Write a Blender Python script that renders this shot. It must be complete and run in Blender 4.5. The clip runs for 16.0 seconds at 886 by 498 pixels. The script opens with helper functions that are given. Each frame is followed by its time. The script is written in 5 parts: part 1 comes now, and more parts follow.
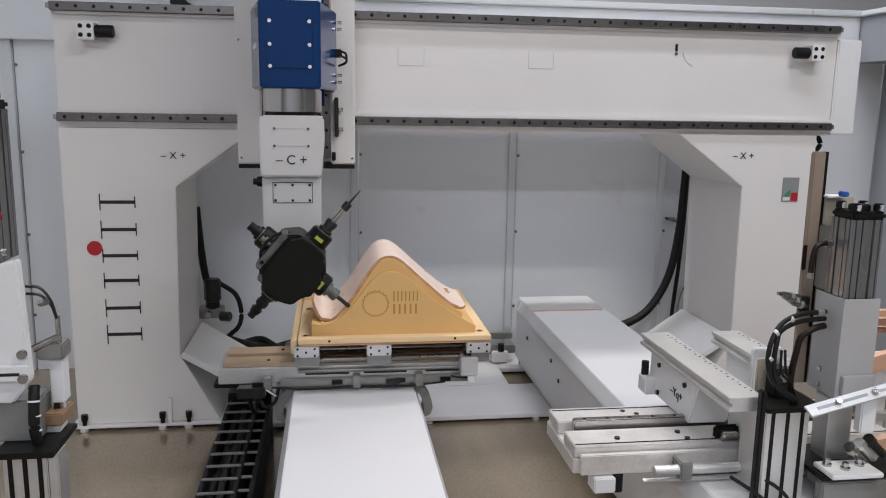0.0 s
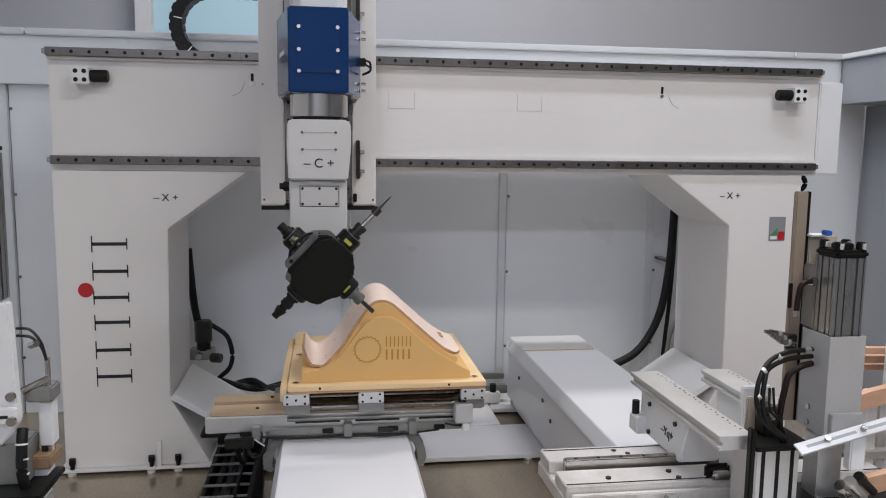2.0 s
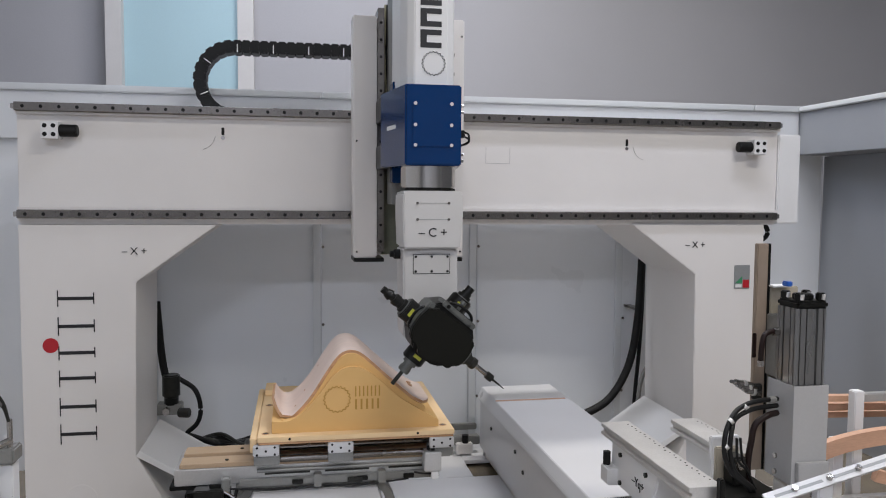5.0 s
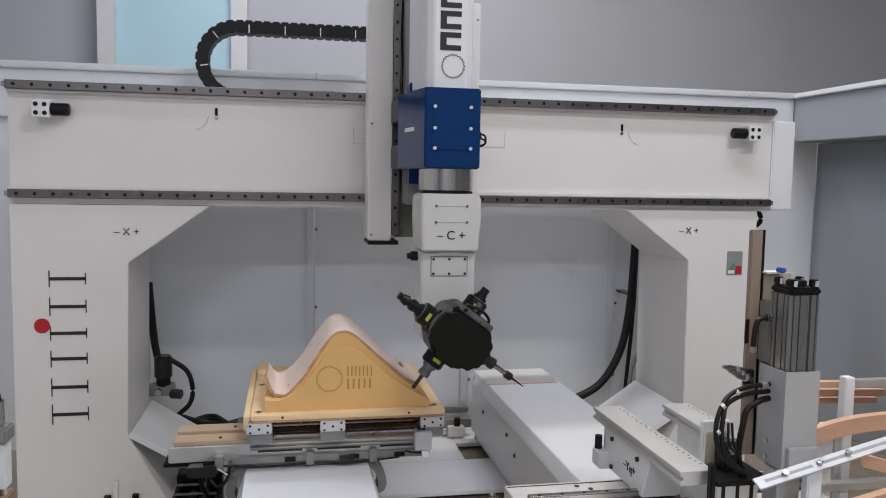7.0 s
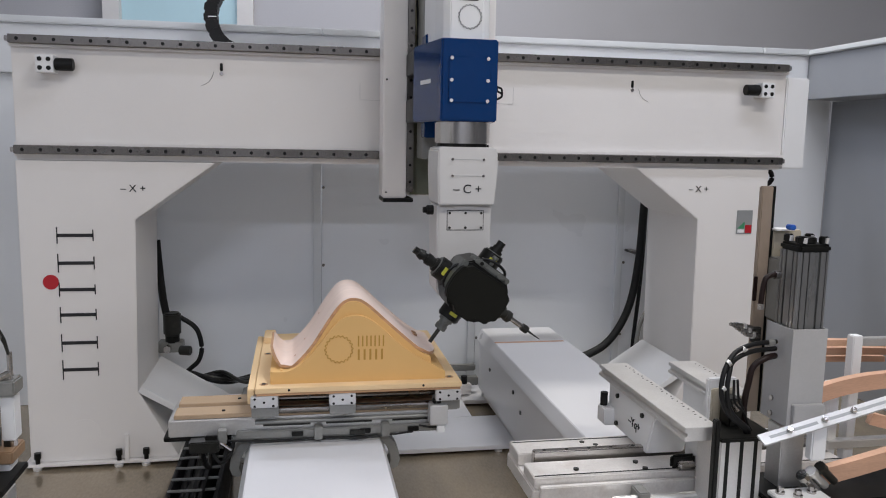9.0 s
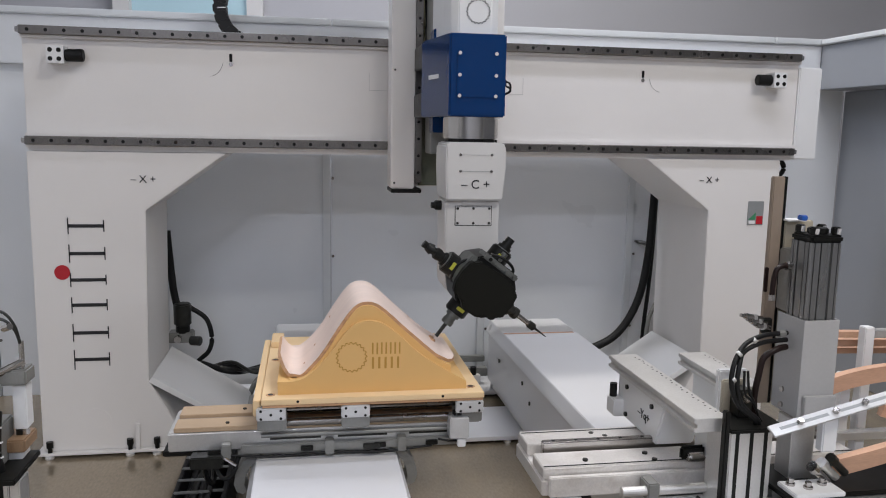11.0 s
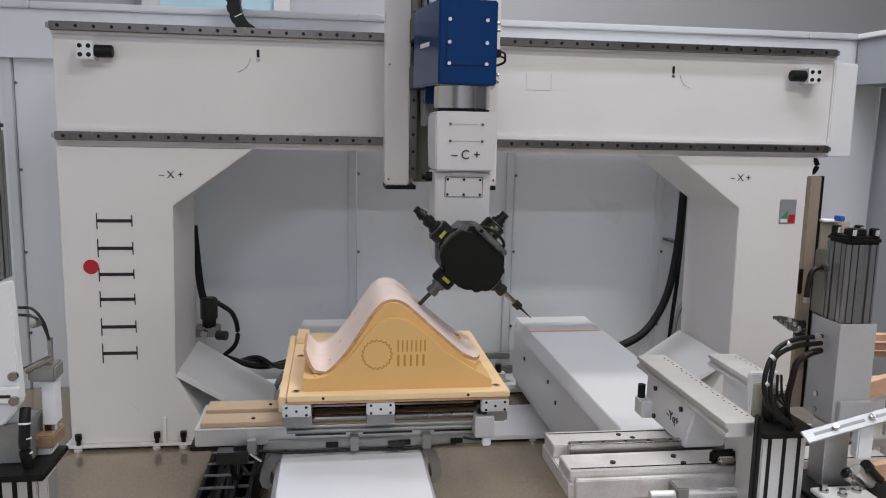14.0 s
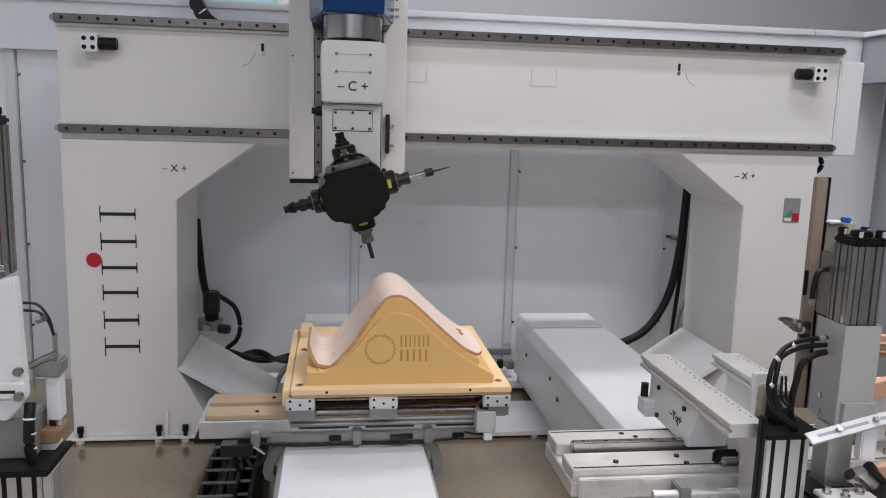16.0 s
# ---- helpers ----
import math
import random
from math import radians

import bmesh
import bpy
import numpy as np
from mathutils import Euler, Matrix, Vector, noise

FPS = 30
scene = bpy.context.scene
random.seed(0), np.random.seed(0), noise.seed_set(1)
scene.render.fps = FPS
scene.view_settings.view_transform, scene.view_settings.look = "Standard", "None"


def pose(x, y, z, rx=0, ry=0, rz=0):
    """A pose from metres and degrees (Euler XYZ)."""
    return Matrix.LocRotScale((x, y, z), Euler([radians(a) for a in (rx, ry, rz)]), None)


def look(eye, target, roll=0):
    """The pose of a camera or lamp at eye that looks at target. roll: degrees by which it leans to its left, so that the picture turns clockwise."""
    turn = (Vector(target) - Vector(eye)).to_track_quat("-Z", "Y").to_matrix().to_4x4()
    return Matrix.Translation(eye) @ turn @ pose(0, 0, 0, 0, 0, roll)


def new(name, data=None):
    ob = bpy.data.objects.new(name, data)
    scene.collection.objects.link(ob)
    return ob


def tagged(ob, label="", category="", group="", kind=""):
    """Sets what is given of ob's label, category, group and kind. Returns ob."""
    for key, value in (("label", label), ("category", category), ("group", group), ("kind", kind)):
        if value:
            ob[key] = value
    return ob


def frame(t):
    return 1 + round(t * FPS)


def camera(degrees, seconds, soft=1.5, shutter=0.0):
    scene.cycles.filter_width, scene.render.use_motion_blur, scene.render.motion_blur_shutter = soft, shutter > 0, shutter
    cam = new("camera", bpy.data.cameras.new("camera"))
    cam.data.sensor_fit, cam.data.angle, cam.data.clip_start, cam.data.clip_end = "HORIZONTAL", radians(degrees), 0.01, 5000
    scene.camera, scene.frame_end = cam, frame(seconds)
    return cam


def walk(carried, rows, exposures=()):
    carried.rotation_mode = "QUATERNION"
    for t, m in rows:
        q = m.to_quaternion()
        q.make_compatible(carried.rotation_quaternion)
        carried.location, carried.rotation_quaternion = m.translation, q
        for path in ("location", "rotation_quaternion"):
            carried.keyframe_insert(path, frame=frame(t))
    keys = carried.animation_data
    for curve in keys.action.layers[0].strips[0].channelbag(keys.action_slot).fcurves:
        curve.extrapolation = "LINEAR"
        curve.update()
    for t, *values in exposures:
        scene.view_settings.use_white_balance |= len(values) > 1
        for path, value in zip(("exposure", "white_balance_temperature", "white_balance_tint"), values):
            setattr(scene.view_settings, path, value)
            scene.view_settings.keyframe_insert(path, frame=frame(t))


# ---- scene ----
cam = camera(58.5, 16.0, soft=1.05)
PATH = [
    (0, (-0.708, -4.007, 1.64), (-0.435, -2.057, 1.289), 0.9),
    (0.5, (-0.698, -4.008, 1.638), (-0.43, -2.055, 1.299), 0.9),
    (1, (-0.69, -4.011, 1.638), (-0.423, -2.057, 1.302), 1.0),
    (1.5, (-0.687, -4.013, 1.628), (-0.423, -2.058, 1.297), 0.8),
    (2, (-0.702, -4.031, 1.643), (-0.41, -2.068, 1.393), 0.7),
    (2.5, (-0.707, -4.036, 1.664), (-0.395, -2.068, 1.489), 0.7),
    (3, (-0.711, -4.033, 1.665), (-0.386, -2.064, 1.523), 0.5),
    (3.5, (-0.714, -4.043, 1.671), (-0.372, -2.077, 1.537), 0.5),
    (4, (-0.707, -4.053, 1.673), (-0.355, -2.088, 1.545), 0.5),
    (6.5, (-0.693, -4.047, 1.661), (-0.316, -2.089, 1.505), 0.7),
    (7, (-0.703, -4.044, 1.667), (-0.322, -2.088, 1.494), 1.0),
    (7.5, (-0.697, -4.036, 1.673), (-0.313, -2.084, 1.465), 1.0),
    (8, (-0.7, -4.028, 1.663), (-0.322, -2.078, 1.426), 1.0),
    (8.5, (-0.697, -4.025, 1.648), (-0.333, -2.075, 1.398), 1.1),
    (9, (-0.69, -4.032, 1.649), (-0.332, -2.083, 1.378), 1.1),
    (11.5, (-0.689, -4.027, 1.644), (-0.359, -2.077, 1.349), 1.0),
    (12, (-0.693, -4.016, 1.644), (-0.364, -2.067, 1.345), 0.9),
    (12.5, (-0.699, -4.017, 1.64), (-0.367, -2.068, 1.341), 1.2),
    (13, (-0.696, -4.019, 1.646), (-0.372, -2.068, 1.348), 1.2),
    (13.5, (-0.687, -4.011, 1.653), (-0.386, -2.057, 1.351), 1.2),
    (14, (-0.694, -4.002, 1.655), (-0.42, -2.045, 1.347), 1.2),
    (14.5, (-0.699, -3.998, 1.649), (-0.438, -2.04, 1.339), 1.2),
    (15, (-0.705, -3.999, 1.655), (-0.44, -2.042, 1.338), 1.2),
    (15.5, (-0.708, -4.001, 1.655), (-0.435, -2.046, 1.334), 1.3),
    (16, (-0.708, -3.993, 1.67), (-0.435, -2.039, 1.344), 1.7),
]
walk(cam, [(t, look(eye, target, roll)) for t, eye, target, roll in PATH])

# ---- light ----
world = bpy.data.worlds.new("hall_world")
scene.world = world
world.use_nodes = True
world.node_tree.nodes["Background"].inputs[0].default_value = (0.62, 0.68, 0.78, 1)
world.node_tree.nodes["Background"].inputs[1].default_value = 0.25


def area_lamp(name, x, y, z, sx, sy, watts, colour):
    data = bpy.data.lights.new(name, "AREA")
    data.shape, data.size, data.size_y, data.energy, data.color = "RECTANGLE", sx, sy, watts, colour
    ob = new(name, data)
    ob.location = (x, y, z)
    return ob


COOL, WARM = (0.92, 0.975, 1.16), (1.02, 0.975, 0.92)
# Unseen lamps: the front rows follow the wall's shadow lines, others are fill.
LAMPS = [(-2.6, -8.6, 225, COOL), (2.6, -8.6, 95, COOL), (-1.8, -3.9, 25, WARM), (1.5, -3.9, 115, WARM), (1.4, -1.4, 60, COOL),
         (-1.6, 0.78, 45, COOL), (1.2, 0.78, 95, WARM), (-0.4, 1.9, 45, COOL)]
for lx, ly, lw, lc in LAMPS:
    area_lamp("hall_lamp", lx, ly, 5.12, 2.4, 0.35, lw, lc)
scene.view_settings.exposure = -0.08

# ---- materials ----


def material(name, colour, rough=0.5, metal=0.0, var=0.06, scale=4.0, fine=120.0, bump=0.02, stain_sheen=0.0, stain_sheen_colour=(0.1, 0.08, 0.06), spec=0.5, stretch=None, random_piece=0.0):
    m = bpy.data.materials.new(name)
    m.use_nodes = True
    nt = m.node_tree
    N, L = nt.nodes, nt.links
    b = N["Principled BSDF"]
    b.inputs["Roughness"].default_value = rough
    b.inputs["Metallic"].default_value = metal
    b.inputs["Specular IOR Level"].default_value = spec
    co = N.new("ShaderNodeTexCoord")
    vec = co.outputs["Object"]
    if stretch:
        mp = N.new("ShaderNodeMapping")
        mp.inputs["Scale"].default_value = stretch
        L.new(vec, mp.inputs[0])
        vec = mp.outputs[0]

    def noise_at(sc, detail):
        n = N.new("ShaderNodeTexNoise")
        n.inputs["Scale"].default_value, n.inputs["Detail"].default_value = sc, detail
        L.new(vec, n.inputs["Vector"])
        return n.outputs["Fac"]

    big, small = noise_at(scale, 4), noise_at(fine, 3)
    ramp = N.new("ShaderNodeMapRange")
    ramp.inputs[1].default_value, ramp.inputs[2].default_value = 0.3, 0.7
    ramp.inputs[3].default_value, ramp.inputs[4].default_value = 1 - var, 1 + var
    L.new(big, ramp.inputs[0])
    ramp2 = N.new("ShaderNodeMapRange")
    ramp2.inputs[1].default_value, ramp2.inputs[2].default_value = 0.3, 0.7
    ramp2.inputs[3].default_value, ramp2.inputs[4].default_value = 1 - var * 0.6, 1 + var * 0.6
    L.new(small, ramp2.inputs[0])
    mul = N.new("ShaderNodeMath")
    mul.operation = "MULTIPLY"
    L.new(ramp.outputs[0], mul.inputs[0])
    L.new(ramp2.outputs[0], mul.inputs[1])
    fac = mul.outputs[0]
    if random_piece:
        info = N.new("ShaderNodeObjectInfo")
        r = N.new("ShaderNodeMapRange")
        r.inputs[3].default_value, r.inputs[4].default_value = 1 - random_piece, 1 + random_piece
        L.new(info.outputs["Random"], r.inputs[0])
        m2 = N.new("ShaderNodeMath")
        m2.operation = "MULTIPLY"
        L.new(fac, m2.inputs[0])
        L.new(r.outputs[0], m2.inputs[1])
        fac = m2.outputs[0]
    hsv = N.new("ShaderNodeHueSaturation")
    hsv.inputs["Color"].default_value = (*colour, 1)
    L.new(fac, hsv.inputs["Value"])
    out = hsv.outputs[0]
    # Random blotches: stains on most materials, painted warm reflections on the floor.
    if stain_sheen:
        sn = noise_at(scale * 2.3, 6)
        sr = N.new("ShaderNodeMapRange")
        sr.inputs[1].default_value, sr.inputs[2].default_value, sr.inputs[4].default_value = 0.52, 0.75, stain_sheen
        L.new(sn, sr.inputs[0])
        mix = N.new("ShaderNodeMixRGB")
        mix.inputs[2].default_value = (*stain_sheen_colour, 1)
        L.new(sr.outputs[0], mix.inputs[0])
        L.new(out, mix.inputs[1])
        out = mix.outputs[0]
    L.new(out, b.inputs["Base Color"])
    rr = N.new("ShaderNodeMapRange")
    rr.inputs[3].default_value, rr.inputs[4].default_value = max(rough - 0.08, 0.03), min(rough + 0.08, 1)
    L.new(big, rr.inputs[0])
    L.new(rr.outputs[0], b.inputs["Roughness"])
    if bump:
        bp = N.new("ShaderNodeBump")
        bp.inputs["Strength"].default_value, bp.inputs["Distance"].default_value = bump, 0.002
        L.new(small, bp.inputs["Height"])
        L.new(bp.outputs[0], b.inputs["Normal"])
    return m


WHITE = material("white_machine_paint", (0.77, 0.745, 0.72), 0.38, var=0.02, scale=2.5, fine=260, bump=0.05, stain_sheen=0.03, stain_sheen_colour=(0.5, 0.45, 0.38))
WHITE2 = material("white_cover_paint", (0.77, 0.77, 0.765), 0.42, var=0.015, scale=3, fine=240, bump=0.04, stain_sheen=0.03, stain_sheen_colour=(0.55, 0.5, 0.45))
PANEL = material("grey_sheet_panel", (0.75, 0.77, 0.79), 0.3, var=0.02, scale=1.4, fine=180, bump=0.02, stain_sheen=0.02, stain_sheen_colour=(0.42, 0.42, 0.42))
TRIM = material("pale_trim", (0.64, 0.66, 0.67), 0.4, var=0.02, bump=0.02)
STEEL = material("ground_steel_rail", (0.20, 0.185, 0.17), 0.27, 1.0, var=0.12, scale=3, fine=90, bump=0.02, stain_sheen=0.35, stain_sheen_colour=(0.12, 0.10, 0.09))
STAINLESS = material("turned_steel", (0.45, 0.43, 0.41), 0.2, 1.0, var=0.04, bump=0.0, fine=200)
ALU = material("aluminium_profile", (0.70, 0.69, 0.67), 0.42, 0.85, var=0.06, scale=5, fine=150, bump=0.03, stain_sheen=0.08, stain_sheen_colour=(0.4, 0.36, 0.3))
ALUTOP = material("oiled_machined_plate", (0.74, 0.71, 0.675), 0.34, 0.4, var=0.10, scale=6, fine=140, bump=0.05, stain_sheen=0.25, stain_sheen_colour=(0.40, 0.31, 0.23))
ALUGREY = material("grey_cast_alloy", (0.27, 0.27, 0.255), 0.5, 0.5, var=0.08, scale=8, fine=150, bump=0.05, stain_sheen=0.15, stain_sheen_colour=(0.25, 0.22, 0.18))
BLACK = material("black_anodised", (0.008, 0.008, 0.007), 0.38, var=0.2, scale=20, fine=200, bump=0.05, spec=0.22)
RUBBER = material("black_rubber", (0.008, 0.008, 0.008), 0.5, var=0.2, scale=12, bump=0.05, spec=0.25)
COVER = material("black_head_cover", (0.008, 0.008, 0.006), 0.6, var=0.1, spec=0.15)
DARKSTEEL = material("dark_oiled_steel", (0.035, 0.035, 0.031), 0.36, 0.6, var=0.2, scale=30, fine=160, bump=0.05)
BLUE = material("gloss_blue_paint", (0.001, 0.030, 0.125), 0.16, var=0.05, scale=4, fine=220, bump=0.01, spec=0.25)
FOAM = material("yellow_modelling_foam", (0.72, 0.45, 0.18), 0.85, var=0.03, scale=6, fine=420, bump=0.12, spec=0.2)
BASEBOARD = material("ochre_resin_board", (0.80, 0.59, 0.34), 0.7, var=0.04, scale=6, fine=300, bump=0.08, spec=0.25)
PLY = material("pale_plywood_face", (0.78, 0.63, 0.54), 0.55, var=0.05, scale=3, fine=60, bump=0.04, stretch=(1, 6, 1))
PLYEDGE = material("plywood_edge", (0.52, 0.30, 0.16), 0.7, var=0.25, scale=6, fine=160, bump=0.05, stretch=(1, 1, 8))
WOOD = material("bent_beech", (0.60, 0.36, 0.24), 0.5, var=0.1, scale=4, fine=50, bump=0.05, stretch=(1, 1, 7))
# Tan holds the brown-wood reflection on the table's aluminium top strips.
TANSTRIP = material("tan_board", (0.46, 0.335, 0.215), 0.5, var=0.06, scale=4, fine=90, bump=0.04, stretch=(1, 8, 1))
# The tan patches paint warm reflections into the floor's colour.
FLOORMAT = material("worn_steel_painted_sheen", (0.36, 0.30, 0.22), 0.17, 0.5, var=0.17, scale=0.9, fine=60, bump=0.025, stain_sheen=0.6, stain_sheen_colour=(0.55, 0.43, 0.28), stretch=(1.6, 0.6, 1))
HALLFLOOR = material("hall_concrete", (0.36, 0.355, 0.34), 0.6, var=0.1, scale=1, fine=60, bump=0.05)
HALLWALL = material("hall_wall_render", (0.42, 0.415, 0.43), 0.8, var=0.04, scale=0.6, fine=80, bump=0.05)
# Paint of the unseen ceiling and walls, pale so that they fill softly.
HALLWHITE = material("white_bounce_paint", (0.52, 0.52, 0.52), 0.8, var=0.03, scale=0.6, fine=80, bump=0.04)
PILLAR = material("pale_pillar", (0.62, 0.60, 0.58), 0.6, var=0.03, bump=0.03)
GLASSBLUE = material("frosted_blue_glazing", (0.42, 0.60, 0.65), 0.35, var=0.03, scale=0.8, bump=0.01)
HEADGREY = material("dark_cast_alloy", (0.15, 0.155, 0.145), 0.45, 0.6, var=0.25, scale=25, fine=150, bump=0.06)
BARREL = material("grey_barrel_alloy", (0.34, 0.34, 0.335), 0.3, 0.9, var=0.05, fine=200, bump=0.02, stretch=(6, 6, 0.5))
RAMGREY = material("warm_grey_white_paint", (0.60, 0.59, 0.575), 0.4, var=0.02, scale=4, fine=240, bump=0.05, stain_sheen=0.05, stain_sheen_colour=(0.45, 0.42, 0.38))
# Enclosure panel colour darkened to paint in the shade on the right wall.
SHADEDPANEL = material("shaded_side_panel", (0.28, 0.295, 0.32), 0.45, var=0.04, scale=1.4, fine=180, bump=0.04, stain_sheen=0.05, stain_sheen_colour=(0.3, 0.3, 0.3))
# White guard paint lowered to grey to carry the right unit's shade.
GUARD = material("shaded_guard_paint", (0.42, 0.415, 0.41), 0.45, var=0.03, scale=5, bump=0.04, stain_sheen=0.06, stain_sheen_colour=(0.35, 0.33, 0.3))
# Tan board colour taken down to brown for the shade it stands in.
SHADEDTAN = material("shaded_tan_board", (0.30, 0.235, 0.18), 0.55, var=0.08, scale=4, fine=90, bump=0.05, stretch=(1, 1, 0.3))
PADWOOD = material("brown_oiled_wood", (0.30, 0.19, 0.11), 0.5, var=0.12, scale=6, fine=80, bump=0.06, stretch=(6, 1, 1))
CHROME = material("bright_screw", (0.85, 0.85, 0.85), 0.25, 0.6, var=0.02, bump=0)
LUGGREY = material("pale_alloy_lug", (0.62, 0.62, 0.62), 0.4, 0.3, var=0.04, scale=10, bump=0.03, stain_sheen=0.08, stain_sheen_colour=(0.4, 0.38, 0.35))
WAYPAINT = material("white_slideway_enamel", (0.72, 0.72, 0.73), 0.3, var=0.015, scale=2, fine=240, bump=0.02, stain_sheen=0.02, stain_sheen_colour=(0.55, 0.5, 0.43))
RECESS = material("dark_olive_recess", (0.13, 0.14, 0.10), 0.55, var=0.1, scale=10, bump=0.04)
CREAMCABLE = material("cream_cable", (0.45, 0.42, 0.28), 0.5, var=0.1, scale=20, bump=0.03)
INK = material("black_print", (0.012, 0.012, 0.014), 0.5, var=0.05, bump=0)
RED = material("red_print", (0.45, 0.01, 0.02), 0.45, var=0.05, bump=0)
GREEN = material("green_print", (0.05, 0.25, 0.12), 0.5, var=0.05, bump=0)
SIGNGREY = material("grey_sign_plate", (0.30, 0.31, 0.31), 0.4, 0.2, var=0.05, bump=0)
YELLOW = material("yellow_label", (0.52, 0.52, 0.06), 0.5, var=0.08, bump=0)
# Dark ochre paints the shaded depth of the engraving on raised marks.
ENGRAVE = material("engraving_shade_foam", (0.46, 0.26, 0.065), 0.9, var=0.05, bump=0.1, spec=0.1)
CLEAR = material("blue_fitting", (0.03, 0.13, 0.5), 0.3, var=0.05, bump=0)

# ---- mesh helpers ----


def finish(name, bm, mat, parent=None, smooth=False):
    me = bpy.data.meshes.new(name)
    bmesh.ops.recalc_face_normals(bm, faces=bm.faces)
    if parent is not None:
        o = ORIGIN.get(parent.name)
        if o is not None:
            bmesh.ops.translate(bm, verts=bm.verts, vec=-o)
    bm.to_mesh(me)
    bm.free()
    for mm in mat if isinstance(mat, (list, tuple)) else [mat]:
        me.materials.append(mm)
    if smooth:
        me.polygons.foreach_set("use_smooth", [True] * len(me.polygons))
        me.set_sharp_from_angle(angle=radians(38))
    return me


ORIGIN = {}


def thing(name, at, label, category, group="", kind=""):
    ob = new(name)
    ob.location = at
    ob.empty_display_size = 0.05
    ORIGIN[ob.name] = Vector(at)
    return tagged(ob, label, category, group, kind)


def part(name, bm, mat, parent, label="", smooth=False):
    ob = new(name, finish(name, bm, mat, parent, smooth))
    ob.parent = parent
    ORIGIN[ob.name] = ORIGIN.get(parent.name, Vector())
    return tagged(ob, label)


def solid(name, bm, mat, label, category, group="", kind="", smooth=False):
    """A top-level thing of one mesh."""
    ob = new(name, finish(name, bm, mat, None, smooth))
    return tagged(ob, label, category, group, kind)


def box(x0, x1, y0, y1, z0, z1, bevel=0.0, bm=None, seg=2):
    own = bmesh.new()
    bmesh.ops.create_cube(own, size=1)
    for v in own.verts:
        v.co = Vector(((x0 + x1) / 2 + v.co.x * (x1 - x0), (y0 + y1) / 2 + v.co.y * (y1 - y0), (z0 + z1) / 2 + v.co.z * (z1 - z0)))
    if bevel:
        bmesh.ops.bevel(own, geom=own.edges[:], offset=bevel, segments=seg, affect="EDGES", clamp_overlap=True)
    return merge(bm, own)


def merge(bm, own):
    if bm is None:
        return own
    me = bpy.data.meshes.new("joined")
    own.to_mesh(me)
    own.free()
    bm.from_mesh(me)
    bpy.data.meshes.remove(me)
    return bm


def rod(p, q, r, bm=None, r2=None, seg=20, bevel=0.0):
    own = bmesh.new()
    p, q = Vector(p), Vector(q)
    d = q - p
    bmesh.ops.create_cone(own, cap_ends=True, segments=seg, radius1=r, radius2=r if r2 is None else r2, depth=d.length)
    if bevel:
        rim = [e for e in own.edges if abs(e.verts[0].co.z - e.verts[1].co.z) < 1e-6]
        bmesh.ops.bevel(own, geom=rim, offset=bevel, segments=2, affect="EDGES")
    m = Matrix.Translation((p + q) / 2) @ d.to_track_quat("Z", "Y").to_matrix().to_4x4()
    bmesh.ops.transform(own, matrix=m, verts=own.verts)
    return merge(bm, own)


def prism(points, axis, a, b, bevel=0.0, bm=None):
    """A polygon, in the two axes other than the given one, drawn out along it from a to b."""
    own = bmesh.new()

    def at(u, v, w):
        return {"x": (w, u, v), "y": (u, w, v), "z": (u, v, w)}[axis]
    lo = [own.verts.new(at(u, v, a)) for u, v in points]
    hi = [own.verts.new(at(u, v, b)) for u, v in points]
    n = len(points)
    own.faces.new(lo)
    own.faces.new(hi[::-1])
    for i in range(n):
        own.faces.new((lo[i], lo[(i + 1) % n], hi[(i + 1) % n], hi[i]))
    bmesh.ops.recalc_face_normals(own, faces=own.faces)
    if bevel:
        bmesh.ops.bevel(own, geom=own.edges[:], offset=bevel, segments=2, affect="EDGES", clamp_overlap=True)
    return merge(bm, own)


def tube(points, r, bm=None, seg=10, steps=6):
    """A round hose along a smooth line through the points."""
    P = [Vector(p) for p in points]
    P = [2 * P[0] - P[1], *P, 2 * P[-1] - P[-2]]
    line = []
    for i in range(1, len(P) - 2):
        for k in range(steps):
            t = k / steps
            a, b, c, d = P[i - 1], P[i], P[i + 1], P[i + 2]
            line.append(0.5 * (2 * b + (c - a) * t + (2 * a - 5 * b + 4 * c - d) * t * t + (3 * b - a - 3 * c + d) * t ** 3))
    line.append(P[-2])
    own = bmesh.new()
    rings = []
    for i, p in enumerate(line):
        d = (line[min(i + 1, len(line) - 1)] - line[max(i - 1, 0)]).normalized()
        m = d.to_track_quat("Z", "Y").to_matrix()
        rings.append([own.verts.new(p + m @ Vector((r * math.cos(a), r * math.sin(a), 0))) for a in (2 * math.pi * k / seg for k in range(seg))])
    for a, b in zip(rings, rings[1:]):
        for k in range(seg):
            own.faces.new((a[k], a[(k + 1) % seg], b[(k + 1) % seg], b[k]))
    own.faces.new(rings[0])
    own.faces.new(rings[-1][::-1])
    return merge(bm, own)


def words(text, size, mat, m, parent, name="marking"):
    cu = bpy.data.curves.new("letters", "FONT")
    cu.body, cu.size, cu.extrude, cu.align_x, cu.align_y = text, size, 0.0012, "CENTER", "CENTER"
    tmp = new("letters", cu)
    me = bpy.data.meshes.new_from_object(tmp)
    bpy.data.objects.remove(tmp)
    bm = bmesh.new()
    bm.from_mesh(me)
    bmesh.ops.transform(bm, matrix=m, verts=bm.verts)
    return part(name, bm, mat, parent)


